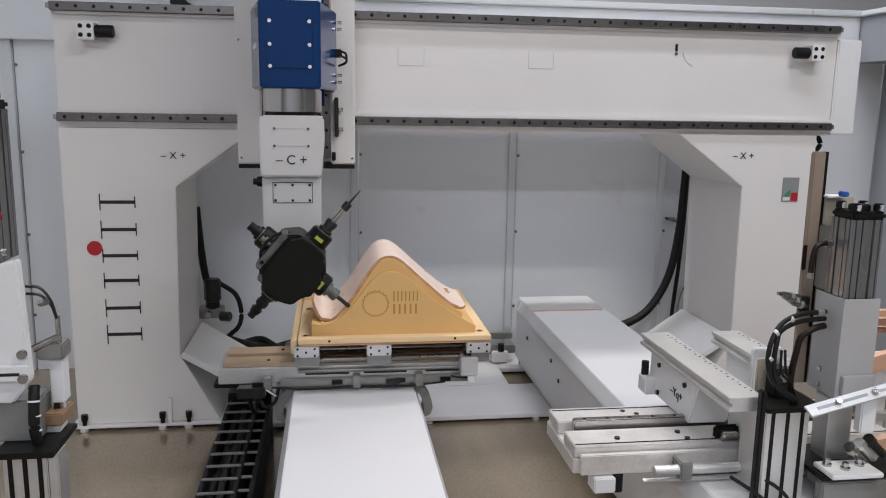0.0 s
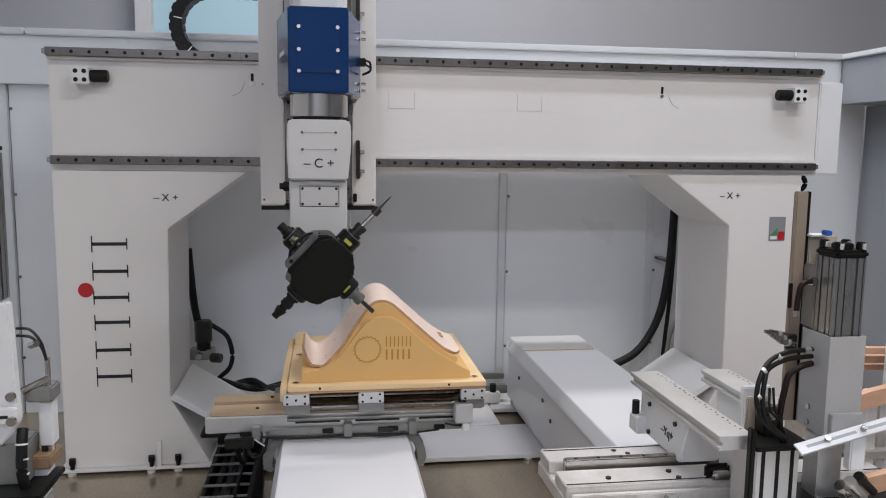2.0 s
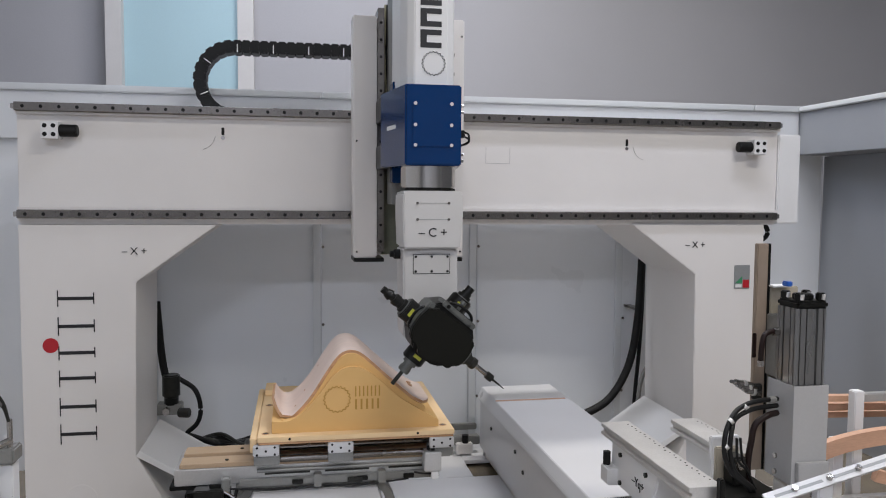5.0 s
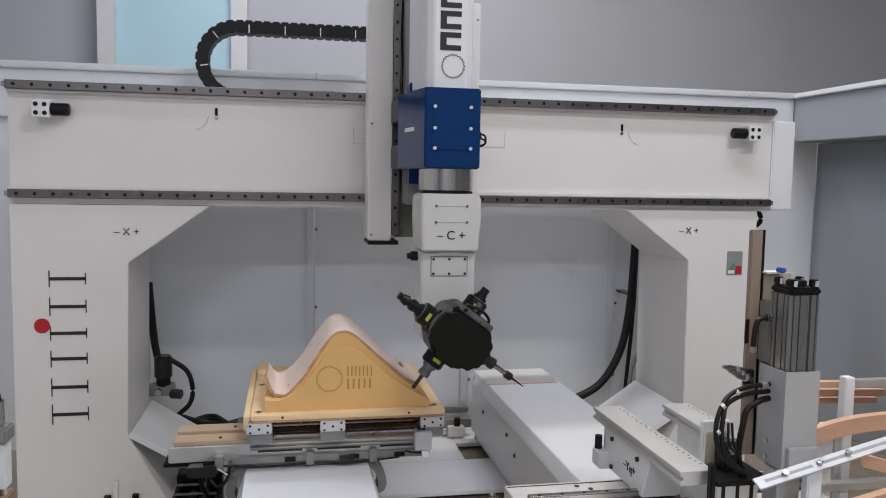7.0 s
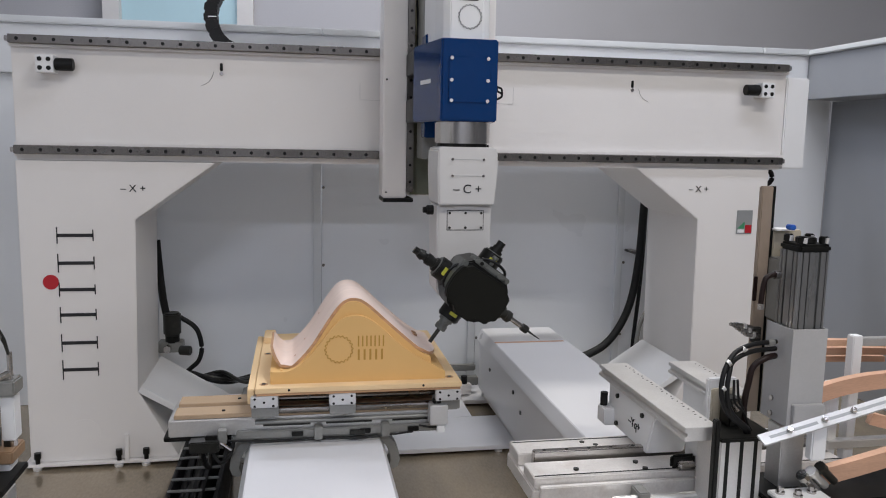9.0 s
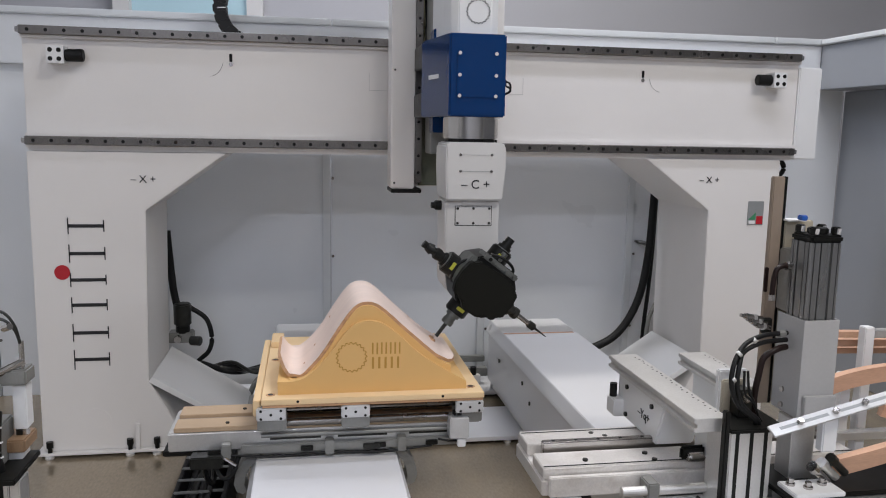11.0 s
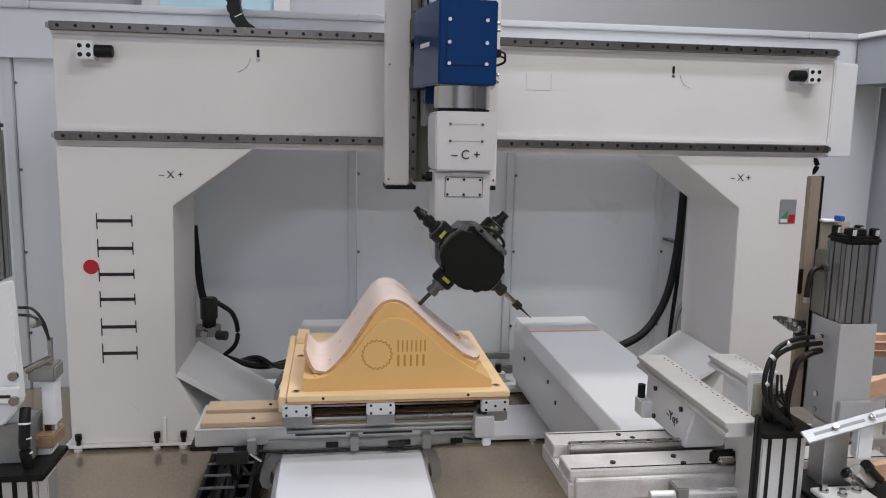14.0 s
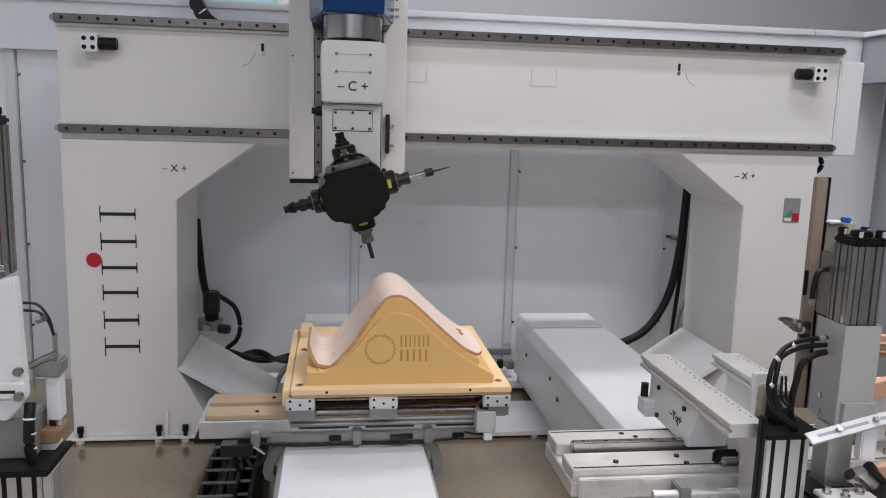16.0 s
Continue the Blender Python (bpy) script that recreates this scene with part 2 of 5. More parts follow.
def bolts(spots, r, depth, mat, parent, name="bolt", axis=(0, -1, 0)):
    """Each bolt a part of its own, on one mesh."""
    bm = rod((0, 0, 0), Vector(axis) * depth, r, seg=10)
    me = finish(name, bm, mat)
    for s in spots:
        ob = new(name, me)
        ob.parent = parent
        ob.location = Vector(s) - ORIGIN[parent.name]


def emblem(cx, cy, cz, r, parent, mat, thick=0.0015, teeth=20):
    """A plain toothed ring, facing -y."""
    own = bmesh.new()
    n = teeth * 4
    out, inn = [], []
    for k in range(n):
        a = 2 * math.pi * k / n
        ro = r if k % 4 in (0, 1) else r * 0.90
        ri = ro - r * 0.07
        out.append((cx + ro * math.cos(a), cz + ro * math.sin(a)))
        inn.append((cx + ri * math.cos(a), cz + ri * math.sin(a)))
    for k in range(n):
        j = (k + 1) % n
        q = [out[k], out[j], inn[j], inn[k]]
        f = [own.verts.new((u, cy - thick, v)) for u, v in q]
        own.faces.new(f)
        g = [own.verts.new((u, cy, v)) for u, v in q]
        for a in range(4):
            own.faces.new((f[a], f[(a + 1) % 4], g[(a + 1) % 4], g[a]))
    return part("emblem", own, mat, parent)

# ---- hall and enclosure ----


def slab(name, x0, x1, y0, y1, z0, z1, mat, label, category):
    return solid(name, box(x0, x1, y0, y1, z0, z1), mat, label, category, kind="structure")


slab("floor", -3.2, 3.3, -6.0, 1.2, -0.08, 0.0, FLOORMAT, "worn grey-brown steel floor with tan patches painted as warm reflections", "floor")
slab("ground", -9.0, 9.0, -11.0, 6.0, -0.2, -0.09, HALLFLOOR, "grey concrete hall floor under the machine", "floor")
# Unseen ceiling and west, east, south walls close the room and bounce light.
slab("ceiling", -9.0, 9.0, -11.0, 6.0, 5.2, 5.35, HALLWHITE, "plain pale hall ceiling, unseen, added to bounce light", "ceiling")
slab("wall_west", -9.15, -9.0, -11.0, 6.0, -0.09, 5.2, HALLWHITE, "plain white hall wall, unseen, added to bounce light", "wall")
slab("wall_east", 9.0, 9.15, -11.0, 6.0, -0.09, 5.2, HALLWHITE, "plain white hall wall, unseen, added to bounce light", "wall")
slab("wall_south", -9.0, 9.0, -11.15, -11.0, -0.09, 5.2, HALLWHITE, "plain white wall behind the viewer, unseen, added to bounce light", "wall")
hall_wall = slab("wall_north", -9.0, 9.0, 3.55, 3.7, -0.09, 5.2, HALLWALL, "plain grey hall wall behind the enclosure", "wall")
slab("trim", -2.335, -2.20, 3.36, 3.55, -0.09, 5.2, PILLAR, "pale upright pillar on the hall wall", "pillar")
slab("trim", -1.22, -1.08, 3.42, 3.55, -0.09, 5.2, PILLAR, "pale upright frame of the glazing", "pillar")
slab("window_1", -2.2, -1.22, 3.47, 3.53, 0.0, 5.2, GLASSBLUE, "frosted pale blue glazing panel between pillars", "window")
# Fittings added out of view to go with the lamps.
for lx, ly, lw, lc in LAMPS:
    lamp = thing("ceiling_light", (lx, ly, 5.2), "long white ceiling light fitting, unseen, added for a lamp", "lamp", group="ceiling lights")
    part("housing", box(lx - 1.25, lx + 1.25, ly - 0.2, ly + 0.2, 5.14, 5.2, 0.01), WHITE2, lamp)

# sheet-metal enclosure: back wall in panels of one metre, a proud frieze above and a cap
back_wall = thing("wall_back", (0, 1.0, 0), "pale grey sheet-metal enclosure wall in bolted panels", "wall", kind="structure")
SEAMS = [-3.2, -2.54, -1.55, -0.55, 0.459, 1.474, 2.484, 2.97]
for a, b in zip(SEAMS, SEAMS[1:]):
    part("panel", box(a + 0.003, b - 0.003, 1.0, 1.04, 0.0, 1.99, 0.002), PANEL, back_wall)
for s in SEAMS[1:-1]:
    part("seam_strip", box(s - 0.052, s - 0.004, 0.975, 0.999, 0.0, 1.99, 0.004), TRIM, back_wall)
bolts([(s + 0.012, 1.0, z) for s in SEAMS[1:-1] for z in (0.35, 0.85, 1.345, 1.85)], 0.009, 0.008, STEEL, back_wall)
part("frieze", box(-3.2, 2.97, 0.93, 1.04, 1.99, 2.265, 0.004), PANEL, back_wall)
for a, b in ((-3.2, -2.405), (-2.395, -0.55), (-0.542, 2.36), (2.366, 2.97)):
    part("cap", box(a, b, 0.90, 1.06, 2.265, 2.305, 0.006), TRIM, back_wall)
# The right wall's shade is in its panel colour, not in the lamps.
right_wall = thing("wall_right", (2.95, 0, 0), "sheet-metal enclosure side wall in bolted panels, painted blue-grey for its shade", "wall", kind="structure")
for a, b in ((-3.6, -2.4), (-2.4, -1.3), (-1.3, 0.997)):
    part("panel", box(2.97, 3.01, a + 0.003, b - 0.003, 0.0, 1.97, 0.002), SHADEDPANEL, right_wall)
    part("seam_strip", box(2.945, 2.968, a + 0.004, a + 0.05, 0.0, 1.97, 0.003), TRIM, right_wall)
    bolts([(2.97, a + 0.075, z) for z in (0.35, 0.85, 1.345, 1.85)], 0.009, 0.008, STEEL, right_wall, axis=(-1, 0, 0))
part("frieze", box(2.715, 3.01, -3.6, 0.928, 1.972, 2.265, 0.004), SHADEDPANEL, right_wall)
part("cap", box(2.69, 3.03, -3.6, 0.898, 2.265, 2.30, 0.006), TRIM, right_wall)
left_wall = thing("wall_left", (-3.2, 0, 0), "pale grey sheet-metal enclosure side wall", "wall", kind="structure")
for a, b in ((-3.6, -2.4), (-2.4, -1.3), (-1.3, -0.2), (-0.2, 0.997)):
    part("panel", box(-3.24, -3.202, a + 0.003, b - 0.003, 0.0, 2.265, 0.002), PANEL, left_wall)

# ---- portal frame of the machine ----
gantry = thing("machine_portal", (0, 0.3, 0), "large white painted steel machine portal with two dark linear rails", "machine portal")
XL, XR = -2.0, 1.968
part("left_column", prism([(XL, 0.03), (-1.30, 0.03), (-1.487, 0.379), (-1.473, 1.24), (-1.087, 1.521), (XL, 1.521)], "y", 0.0, 0.60, 0.004), WHITE, gantry)
part("right_column", prism([(XR - 0.08, 0.03), (1.30, 0.03), (1.487, 0.379), (1.479, 1.246), (1.099, 1.525), (XR - 0.08, 1.525)], "y", 0.0, 0.63, 0.004), WHITE, gantry)
part("beam", box(XL, XR, 0.022, 0.60, 1.523, 2.10, 0.004), WHITE, gantry)
part("rail_seat", box(XL, XR, -0.004, 0.021, 1.54, 1.607, 0.003), WHITE, gantry)
part("rail_seat", box(XL, XR, -0.004, 0.021, 2.045, 2.10, 0.003), WHITE, gantry)
for rz in (1.572, 2.077):
    rail = part("linear_rail", prism([(-0.004, rz - 0.021), (-0.016, rz - 0.016), (-0.024, rz - 0.02), (-0.031, rz - 0.017), (-0.031, rz + 0.017), (-0.024, rz + 0.02), (-0.016, rz + 0.016), (-0.004, rz + 0.021)], "x", XL + 0.005, XR - 0.02), STEEL, gantry, "dark ground steel linear rail with bolt holes")
    n = int((XR - XL - 0.05) / 0.08)
    me = finish("bolt_hole", rod((0, 0, 0), (0, -0.0012, 0), 0.0085, seg=10), BLACK)
    for k in range(n + 1):
        ob = new("bolt_hole", me)
        ob.parent, ob.location = rail, Vector((-1.957 + 0.08 * k, -0.0308, rz)) - ORIGIN[gantry.name]
    part("rail_stop", box(XL - 0.012, XL + 0.005, -0.024, -0.006, rz - 0.012, rz + 0.012, 0.002), STAINLESS, gantry)
    part("rail_stop", box(XR - 0.02, XR - 0.002, -0.024, -0.006, rz - 0.012, rz + 0.012, 0.002), STAINLESS, gantry)
part("end_cable", tube([(1.975, 0.20, 1.535), (2.03, 0.20, 1.50), (2.035, 0.20, 1.455), (1.99, 0.20, 1.425), (1.89, 0.20, 1.42)], 0.014, seg=10), RUBBER, gantry, smooth=True)
part("cable_clamp", box(1.889, 1.95, 0.15, 0.25, 1.385, 1.402, 0.003), DARKSTEEL, gantry)
part("end_cover", box(1.969, 2.105, 0.01, 0.5, 1.53, 2.03, 0.006), WHITE2, gantry, "white sheet-metal beam end cover")
for s, bx, bz in ((1, -1.834, 1.966), (-1, 1.812, 1.953)):
    stop = part("stop_plate", box(bx - 0.038, bx + 0.038, -0.065, 0.022, bz - 0.04, bz + 0.04, 0.002), WHITE2, gantry)
    me = finish("screw", rod((0, 0, 0), (0, -0.002, 0), 0.0105, seg=12), BLACK)
    for dx in (-0.019, 0.019):
        for dz in (-0.02, 0.02):
            ob = new("screw", me)
            ob.parent, ob.location = stop, Vector((bx + dx, -0.065, bz + dz)) - ORIGIN[gantry.name]
    part("buffer", rod((bx + s * 0.038, -0.03, bz), (bx + s * 0.118, -0.03, bz), 0.029, bevel=0.004), RUBBER, gantry, "black rubber end buffer")
part("base_flange", box(-2.03, -1.29, -0.03, 0.62, 0.016, 0.0295, 0.003), WHITE, gantry)
part("base_flange", box(1.29, 1.95, -0.03, 0.65, 0.016, 0.0295, 0.003), WHITE, gantry)
foot = finish("levelling_foot", rod((0, 0, 0), (0, 0, 0.0155), 0.022, seg=14, bevel=0.002), CHROME)
for fx, fy in ((-1.965, -0.02), (-1.585, -0.02), (-1.455, -0.02), (-1.66, 0.55), (1.36, -0.02), (1.88, -0.02), (1.62, 0.60), (-0.22, -0.08), (0.36, -0.08), (-1.1, -0.08), (1.1, -0.08), (0.0, 0.88), (-1.1, 0.88), (1.1, 0.88)):
    ob = new("levelling_foot", foot)
    ob.parent, ob.location = gantry, Vector((fx, fy, 0.0)) - ORIGIN[gantry.name]
part("base_plate", box(-1.288, 1.288, -0.10, 0.36, 0.016, 0.04, 0.003), WAYPAINT, gantry, "white base plate between the columns")
part("base_plate", box(-1.288, 0.31, 0.361, 0.95, 0.016, 0.04, 0.003), WAYPAINT, gantry, "white base plate between the columns")
part("base_plate", box(0.52, 1.288, 0.361, 0.95, 0.016, 0.04, 0.003), WAYPAINT, gantry, "white base plate between the columns")
part("base_plate", box(0.311, 0.519, 0.64, 0.95, 0.016, 0.04, 0.003), WAYPAINT, gantry, "white base plate between the columns")
part("cross_tube", box(-0.36, 0.44, 0.86, 0.90, 0.165, 0.205, 0.006), ALUGREY, gantry)
part("cross_tube", box(-0.36, 0.44, 0.77, 0.83, 0.095, 0.15, 0.006), ALUGREY, gantry)
part("anchor_block", box(0.28, 0.385, 0.72, 0.765, 0.051, 0.12, 0.006), WHITE, gantry)
part("anchor_stud", rod((0.34, 0.742, 0.12), (0.34, 0.742, 0.17), 0.02, seg=14), RUBBER, gantry)
for fx, fy in ((-1.965, -0.012), (-1.585, -0.012), (-1.455, -0.012)):
    part("anchor_bolt", rod((fx, fy, 0.029), (fx, fy, 0.055), 0.011, bm=rod((fx, fy, 0.055), (fx, fy, 0.085), 0.016, seg=12), seg=12), BLACK, gantry)
part("gusset", prism([(-0.028, 0.03), (-0.001, 0.03), (-0.001, 0.16), (-0.012, 0.16)], "x", -1.555, -1.537), WHITE, gantry)
# angled chip fairings at the feet
part("fairing", prism([(-1.489, 0.372), (-1.468, 0.40), (-1.03, 0.12), (-1.03, 0.095)], "y", -0.002, 0.58, 0.003), WHITE2, gantry, "white angled fairing at the foot of a column")
part("fairing", prism([(1.489, 0.385), (1.468, 0.415), (1.03, 0.12), (1.03, 0.095)], "y", -0.002, 0.60, 0.003), WHITE2, gantry, "white angled fairing at the foot of a column")
part("cover_disc", rod((-1.745, 0.001, 0.17), (-1.745, -0.002, 0.17), 0.075, seg=32), WHITE, gantry)
FRONT = pose(0, 0, 0, 90, 0, 0)
for tx, tz in ((-1.477, 1.391), (1.473, 1.411)):
    words("\u2013 X +", 0.05, INK, pose(tx, -0.0015, tz) @ FRONT, gantry)
part("sign_plate", box(1.712, 1.808, -0.004, 0.0005, 1.164, 1.297, 0.002), SIGNGREY, gantry, "small grey sign with red and green shapes")
part("sign_patch", box(1.765, 1.803, -0.006, -0.004, 1.17, 1.215), RED, gantry)
part("sign_patch", prism([(1.718, 1.195), (1.76, 1.235), (1.76, 1.195)], "y", -0.006, -0.004), GREEN, gantry)
part("sign_patch", box(1.72, 1.758, -0.006, -0.004, 1.172, 1.19), WHITE2, gantry)
# a word in upright strokes, bottom to top, as plain bars, and the red disc beside it
for zc, half in ((0.50, 0.05), (0.635, 0.045), (0.775, 0.04), (0.90, 0.035), (1.03, 0.045), (1.165, 0.04)):
    bar = box(-1.832, -1.668, -0.0025, 0.0005, zc - 0.008, zc + 0.008)
    box(-1.834, -1.829, -0.0025, 0.0005, zc - half, zc + half, bm=bar)
    box(-1.671, -1.666, -0.0025, 0.0005, zc - half * 0.7, zc + half * 0.7, bm=bar)
    part("lettering_bar", bar, INK, gantry)
part("red_disc", rod((-1.868, 0.0005, 0.938), (-1.868, -0.003, 0.938), 0.036, seg=32), RED, gantry)
for hx, hz, s in ((-1.056, 1.975, -1), (1.065, 1.96, 1)):
    part("slot", box(hx - 0.007, hx + 0.007, 0.018, 0.0225, hz - 0.012, hz + 0.026, 0.004), BLACK, gantry)
    part("slot_ring", rod((hx, 0.0225, hz - 0.024), (hx, 0.018, hz - 0.024), 0.009, seg=14), STAINLESS, gantry)
    arc = [(hx + s * (0.035 + 0.075 * (1 - math.cos(a))), 0.021, hz + 0.0 - 0.085 * math.sin(a)) for a in (0.2, 0.6, 1.0, 1.4)]
    part("scribed_line", tube(arc, 0.0009, seg=6), STEEL, gantry)
for cx in (-0.32, 0.345):
    for sx in (-1, 1):
        part("hatch_edge", box(cx + sx * 0.065 - 0.0008, cx + sx * 0.065 + 0.0008, 0.0200, 0.0216, 1.846, 1.93), GUARD, gantry)
    part("hatch_edge", box(cx - 0.0658, cx + 0.0658, 0.0200, 0.0216, 1.8445, 1.846), GUARD, gantry)

# ---- slideway housings ----


def slideway(x0, x1, name_label):
    t = thing("slideway_housing", ((x0 + x1) / 2, -0.9, 0), name_label, "slideway cover", group="slideways")
    z = 0.48
    part("top_cover", prism([(x0 - 0.016, z - 0.07), (x0 - 0.012, z - 0.055), (x0 + 0.012, z), (x1 - 0.012, z), (x1 + 0.012, z - 0.055), (x1 + 0.016, z - 0.07)], "y", -2.9, 0.72, 0.003), WAYPAINT, t)
    part("side_skirt", box(x0 + 0.003, x0 + 0.02, -2.9, 0.715, 0.10, z - 0.072, 0.002), WAYPAINT, t)
    part("side_skirt", box(x1 - 0.02, x1 - 0.003, -2.9, 0.715, 0.10, z - 0.072, 0.002), WAYPAINT, t)
    part("end_plate", box(x0 + 0.022, x1 - 0.022, 0.695, 0.712, 0.041, z - 0.072, 0.002), WAYPAINT, t)
    part("bed", box(x0 + 0.03, x1 - 0.03, -2.9, 0.69, 0.041, 0.40, 0.004), WHITE, t, "white welded bed under the cover")
    return t


left_way = slideway(-0.888, -0.368, "long white slideway cover running under the table")
right_way = slideway(0.425, 0.895, "long white slideway cover with a tan mark across")
part("mark", box(0.437, 0.86, 0.352, 0.376, 0.4803, 0.4815), WOOD, right_way)
bolts([(0.425 + 0.003, y, z) for y, z in ((-0.25, 0.27), (-0.1, 0.33), (0.42, 0.3))], 0.011, 0.006, DARKSTEEL, right_way, axis=(-1, 0, 0))

# ---- X carriage ----
carriage = thing("cross_carriage", (0, 0, 0), "white vertical carriage plate with dark linear rails on the beam", "carriage")
CX = -0.008
part("back_plate", box(CX - 0.265, CX + 0.265, -0.11, -0.045, 1.375, 2.53, 0.004), WHITE, carriage)
for s in (-1, 1):
    part("side_cheek", box(CX + min(s * 0.155, s * 0.268), CX + max(s * 0.155, s * 0.268), -0.25, -0.111, 1.372, 2.52, 0.006), WHITE, carriage)
    rail = part("linear_rail", box(CX + s * 0.136 - 0.016, CX + s * 0.136 + 0.016, -0.245, -0.111, 1.40, 2.56, 0.003), STEEL, carriage, "dark vertical linear rail")
    me = finish("bolt_hole", rod((0, 0, 0), (0, -0.001, 0), 0.007, seg=10), BLACK)
    for k in range(14):
        ob = new("bolt_hole", me)
        ob.parent, ob.location = rail, (CX + s * 0.136, -0.2448, 1.45 + 0.08 * k)
    for rz in (1.572, 2.077):
        part("bearing_block", box(CX + s * 0.20 - 0.06, CX + s * 0.20 + 0.06, -0.0448, -0.0315, rz - 0.03, rz + 0.03, 0.003), ALUGREY, carriage)
# Thin sheet added over the back plate to darken the recess to olive.
part("recess_panel", box(CX - 0.119, CX + 0.119, -0.116, -0.1105, 1.38, 2.52, 0.001), RECESS, carriage)
for k, cx in enumerate((-0.112, -0.102, -0.092, 0.095)):
    part("cable", tube([(cx, -0.13, 1.95), (cx + 0.004, -0.14, 2.15), (cx - 0.003, -0.13, 2.35), (cx, -0.135, 2.6)], 0.006, seg=8, steps=4), (CREAMCABLE, RUBBER, CREAMCABLE, RUBBER)[k], carriage, smooth=True)
part("limit_switch", box(0.152, 0.17, -0.275, -0.251, 1.39, 1.43, 0.003), BLACK, carriage)
bolts([(-0.26, -0.25, 1.40), (-0.26, -0.25, 1.93), (0.246, -0.25, 1.40), (0.246, -0.25, 2.44)], 0.005, 0.003, STEEL, carriage)
for s in (-1, 1):
    part("bottom_wiper", box(CX + min(s * 0.12, s * 0.266), CX + max(s * 0.12, s * 0.266), -0.252, -0.05, 1.352, 1.371, 0.002), BLACK, carriage, "dark bottom wiper plate")
part("cam_bar", box(0.166, 0.184, -0.292, -0.251, 1.50, 1.68, 0.003), DARKSTEEL, carriage, "dark switch cam bar")
part("cam_bar", box(0.166, 0.184, -0.292, -0.251, 2.22, 2.40, 0.003), DARKSTEEL, carriage, "dark switch cam bar")
for z in (1.535, 1.625, 2.255, 2.345):
    part("cam_screw", rod((0.1845, -0.275, z), (0.205, -0.275, z), 0.009, bm=rod((0.19, -0.2505, z), (0.19, -0.29, z), 0.006, seg=8), seg=10), STAINLESS, carriage)
part("chain_bracket", box(-0.17, -0.11, -0.045, 0.76, 2.478, 2.496, 0.002), WHITE, carriage)

# ---- Z ram with the turret head ----
ram = thing("tool_ram", (0, 0, 0), "white tool ram with a gloss blue motor box and swivel arm", "machine ram")
part("column", prism([(-0.118, -0.323), (-0.118, -0.62), (-0.098, -0.69), (-0.07, -0.715), (0.07, -0.715), (0.098, -0.69), (0.118, -0.62), (0.118, -0.323)], "z", 0.60, 1.75, 0.004), WHITE2, ram, "white round-fronted column housing")
emblem(0.012, -0.715, 0.70, 0.052, ram, INK)
for k, hh in enumerate((0.075, 0.075, 0.075, 0.07, 0.035)):
    z = 0.765 + 0.088 * k
    blk = box(-0.045, 0.045, -0.7166, -0.7145, z, z + 0.022)
    if hh > 0.05:
        box(-0.045, 0.045, -0.7166, -0.7145, z + hh - 0.022, z + hh, bm=blk)
        box(-0.045, -0.018, -0.7164, -0.7145, z + 0.022, z + hh - 0.022, bm=blk)
    part("lettering_bar", blk, INK, ram)
part("back_slide", box(-0.118, 0.118, -0.322, -0.125, 0.10, 1.75, 0.004), ALUGREY, ram)
blue = prism([(-0.182, -0.42), (-0.118, -0.79), (0.118, -0.79), (0.182, -0.42)], "z", 0.268, 0.602, 0.006)
bluebox = part("motor_box", blue, BLUE, ram, "gloss blue motor box")
part("front_cover", box(-0.088, 0.088, -0.794, -0.7905, 0.345, 0.53, 0.002), BLUE, bluebox)
bolts([(sx * 0.076, -0.794, z) for sx in (-1, 1) for z in (0.352, 0.435, 0.523)], 0.0075, 0.005, CHROME, bluebox)
part("side_plate", box(-0.128, 0.128, -0.43, -0.323, 0.20, 0.66, 0.004), BLUE, ram)
for s in (-1, 1):
    for z0 in (0.27, 0.49):
        part("bearing_block", box(s * 0.146 - 0.028, s * 0.146 + 0.028, -0.40, -0.123, z0, z0 + 0.11, 0.004), BLACK, ram)
part("side_print", prism([(-0.1423, -0.66), (-0.1649, -0.53), (-0.1634, -0.53), (-0.1408, -0.66)], "z", 0.428, 0.446), WHITE2, ram)
part("flange", rod((0, -0.66, 0.177), (0, -0.66, 0.267), 0.118, seg=40, bevel=0.004), STAINLESS, ram, "turned steel rotary flange", smooth=True)
part("flange_ring", rod((0, -0.66, 0.163), (0, -0.66, 0.177), 0.108, seg=40), BLACK, ram)
arm = prism([(-0.122, -0.078), (-0.128, 0.06), (-0.126, 0.15), (-0.112, 0.163), (0.112, 0.163), (0.126, 0.15), (0.128, 0.06), (0.115, -0.078)], "y", -0.80, -0.54, 0.006)
yoke = part("swivel_housing", arm, RAMGREY, ram)
words("\u2013 C +", 0.052, INK, pose(0.0, -0.8012, -0.012) @ FRONT, yoke)
part("cover_line", box(-0.066, 0.066, -0.8012, -0.8, 0.043, 0.0445, bm=box(-0.066, 0.066, -0.8012, -0.8, 0.111, 0.112)), SIGNGREY, yoke)
bolts([(sx * 0.066, -0.8, z) for sx in (-1, 1) for z in (0.044, 0.112)], 0.0055, 0.004, STEEL, yoke)
low = part("arm", prism([(-0.118, -0.45), (-0.121, -0.0805), (0.112, -0.0805), (0.112, -0.45), (0.06, -0.52), (-0.06, -0.52)], "y", -0.765, -0.56, 0.006), RAMGREY, ram)
part("arm_lip", box(-0.05, 0.05, -0.772, -0.765, -0.098, -0.0815, 0.002), RAMGREY, low)
# Larger dark plate added to draw the dark gap round the cover.
part("cover_gasket", box(-0.0795, 0.0795, -0.7662, -0.7645, -0.1875, -0.1025), DARKSTEEL, low)
part("inspection_cover", box(-0.077, 0.077, -0.7685, -0.7663, -0.185, -0.105, 0.002), RAMGREY, low)
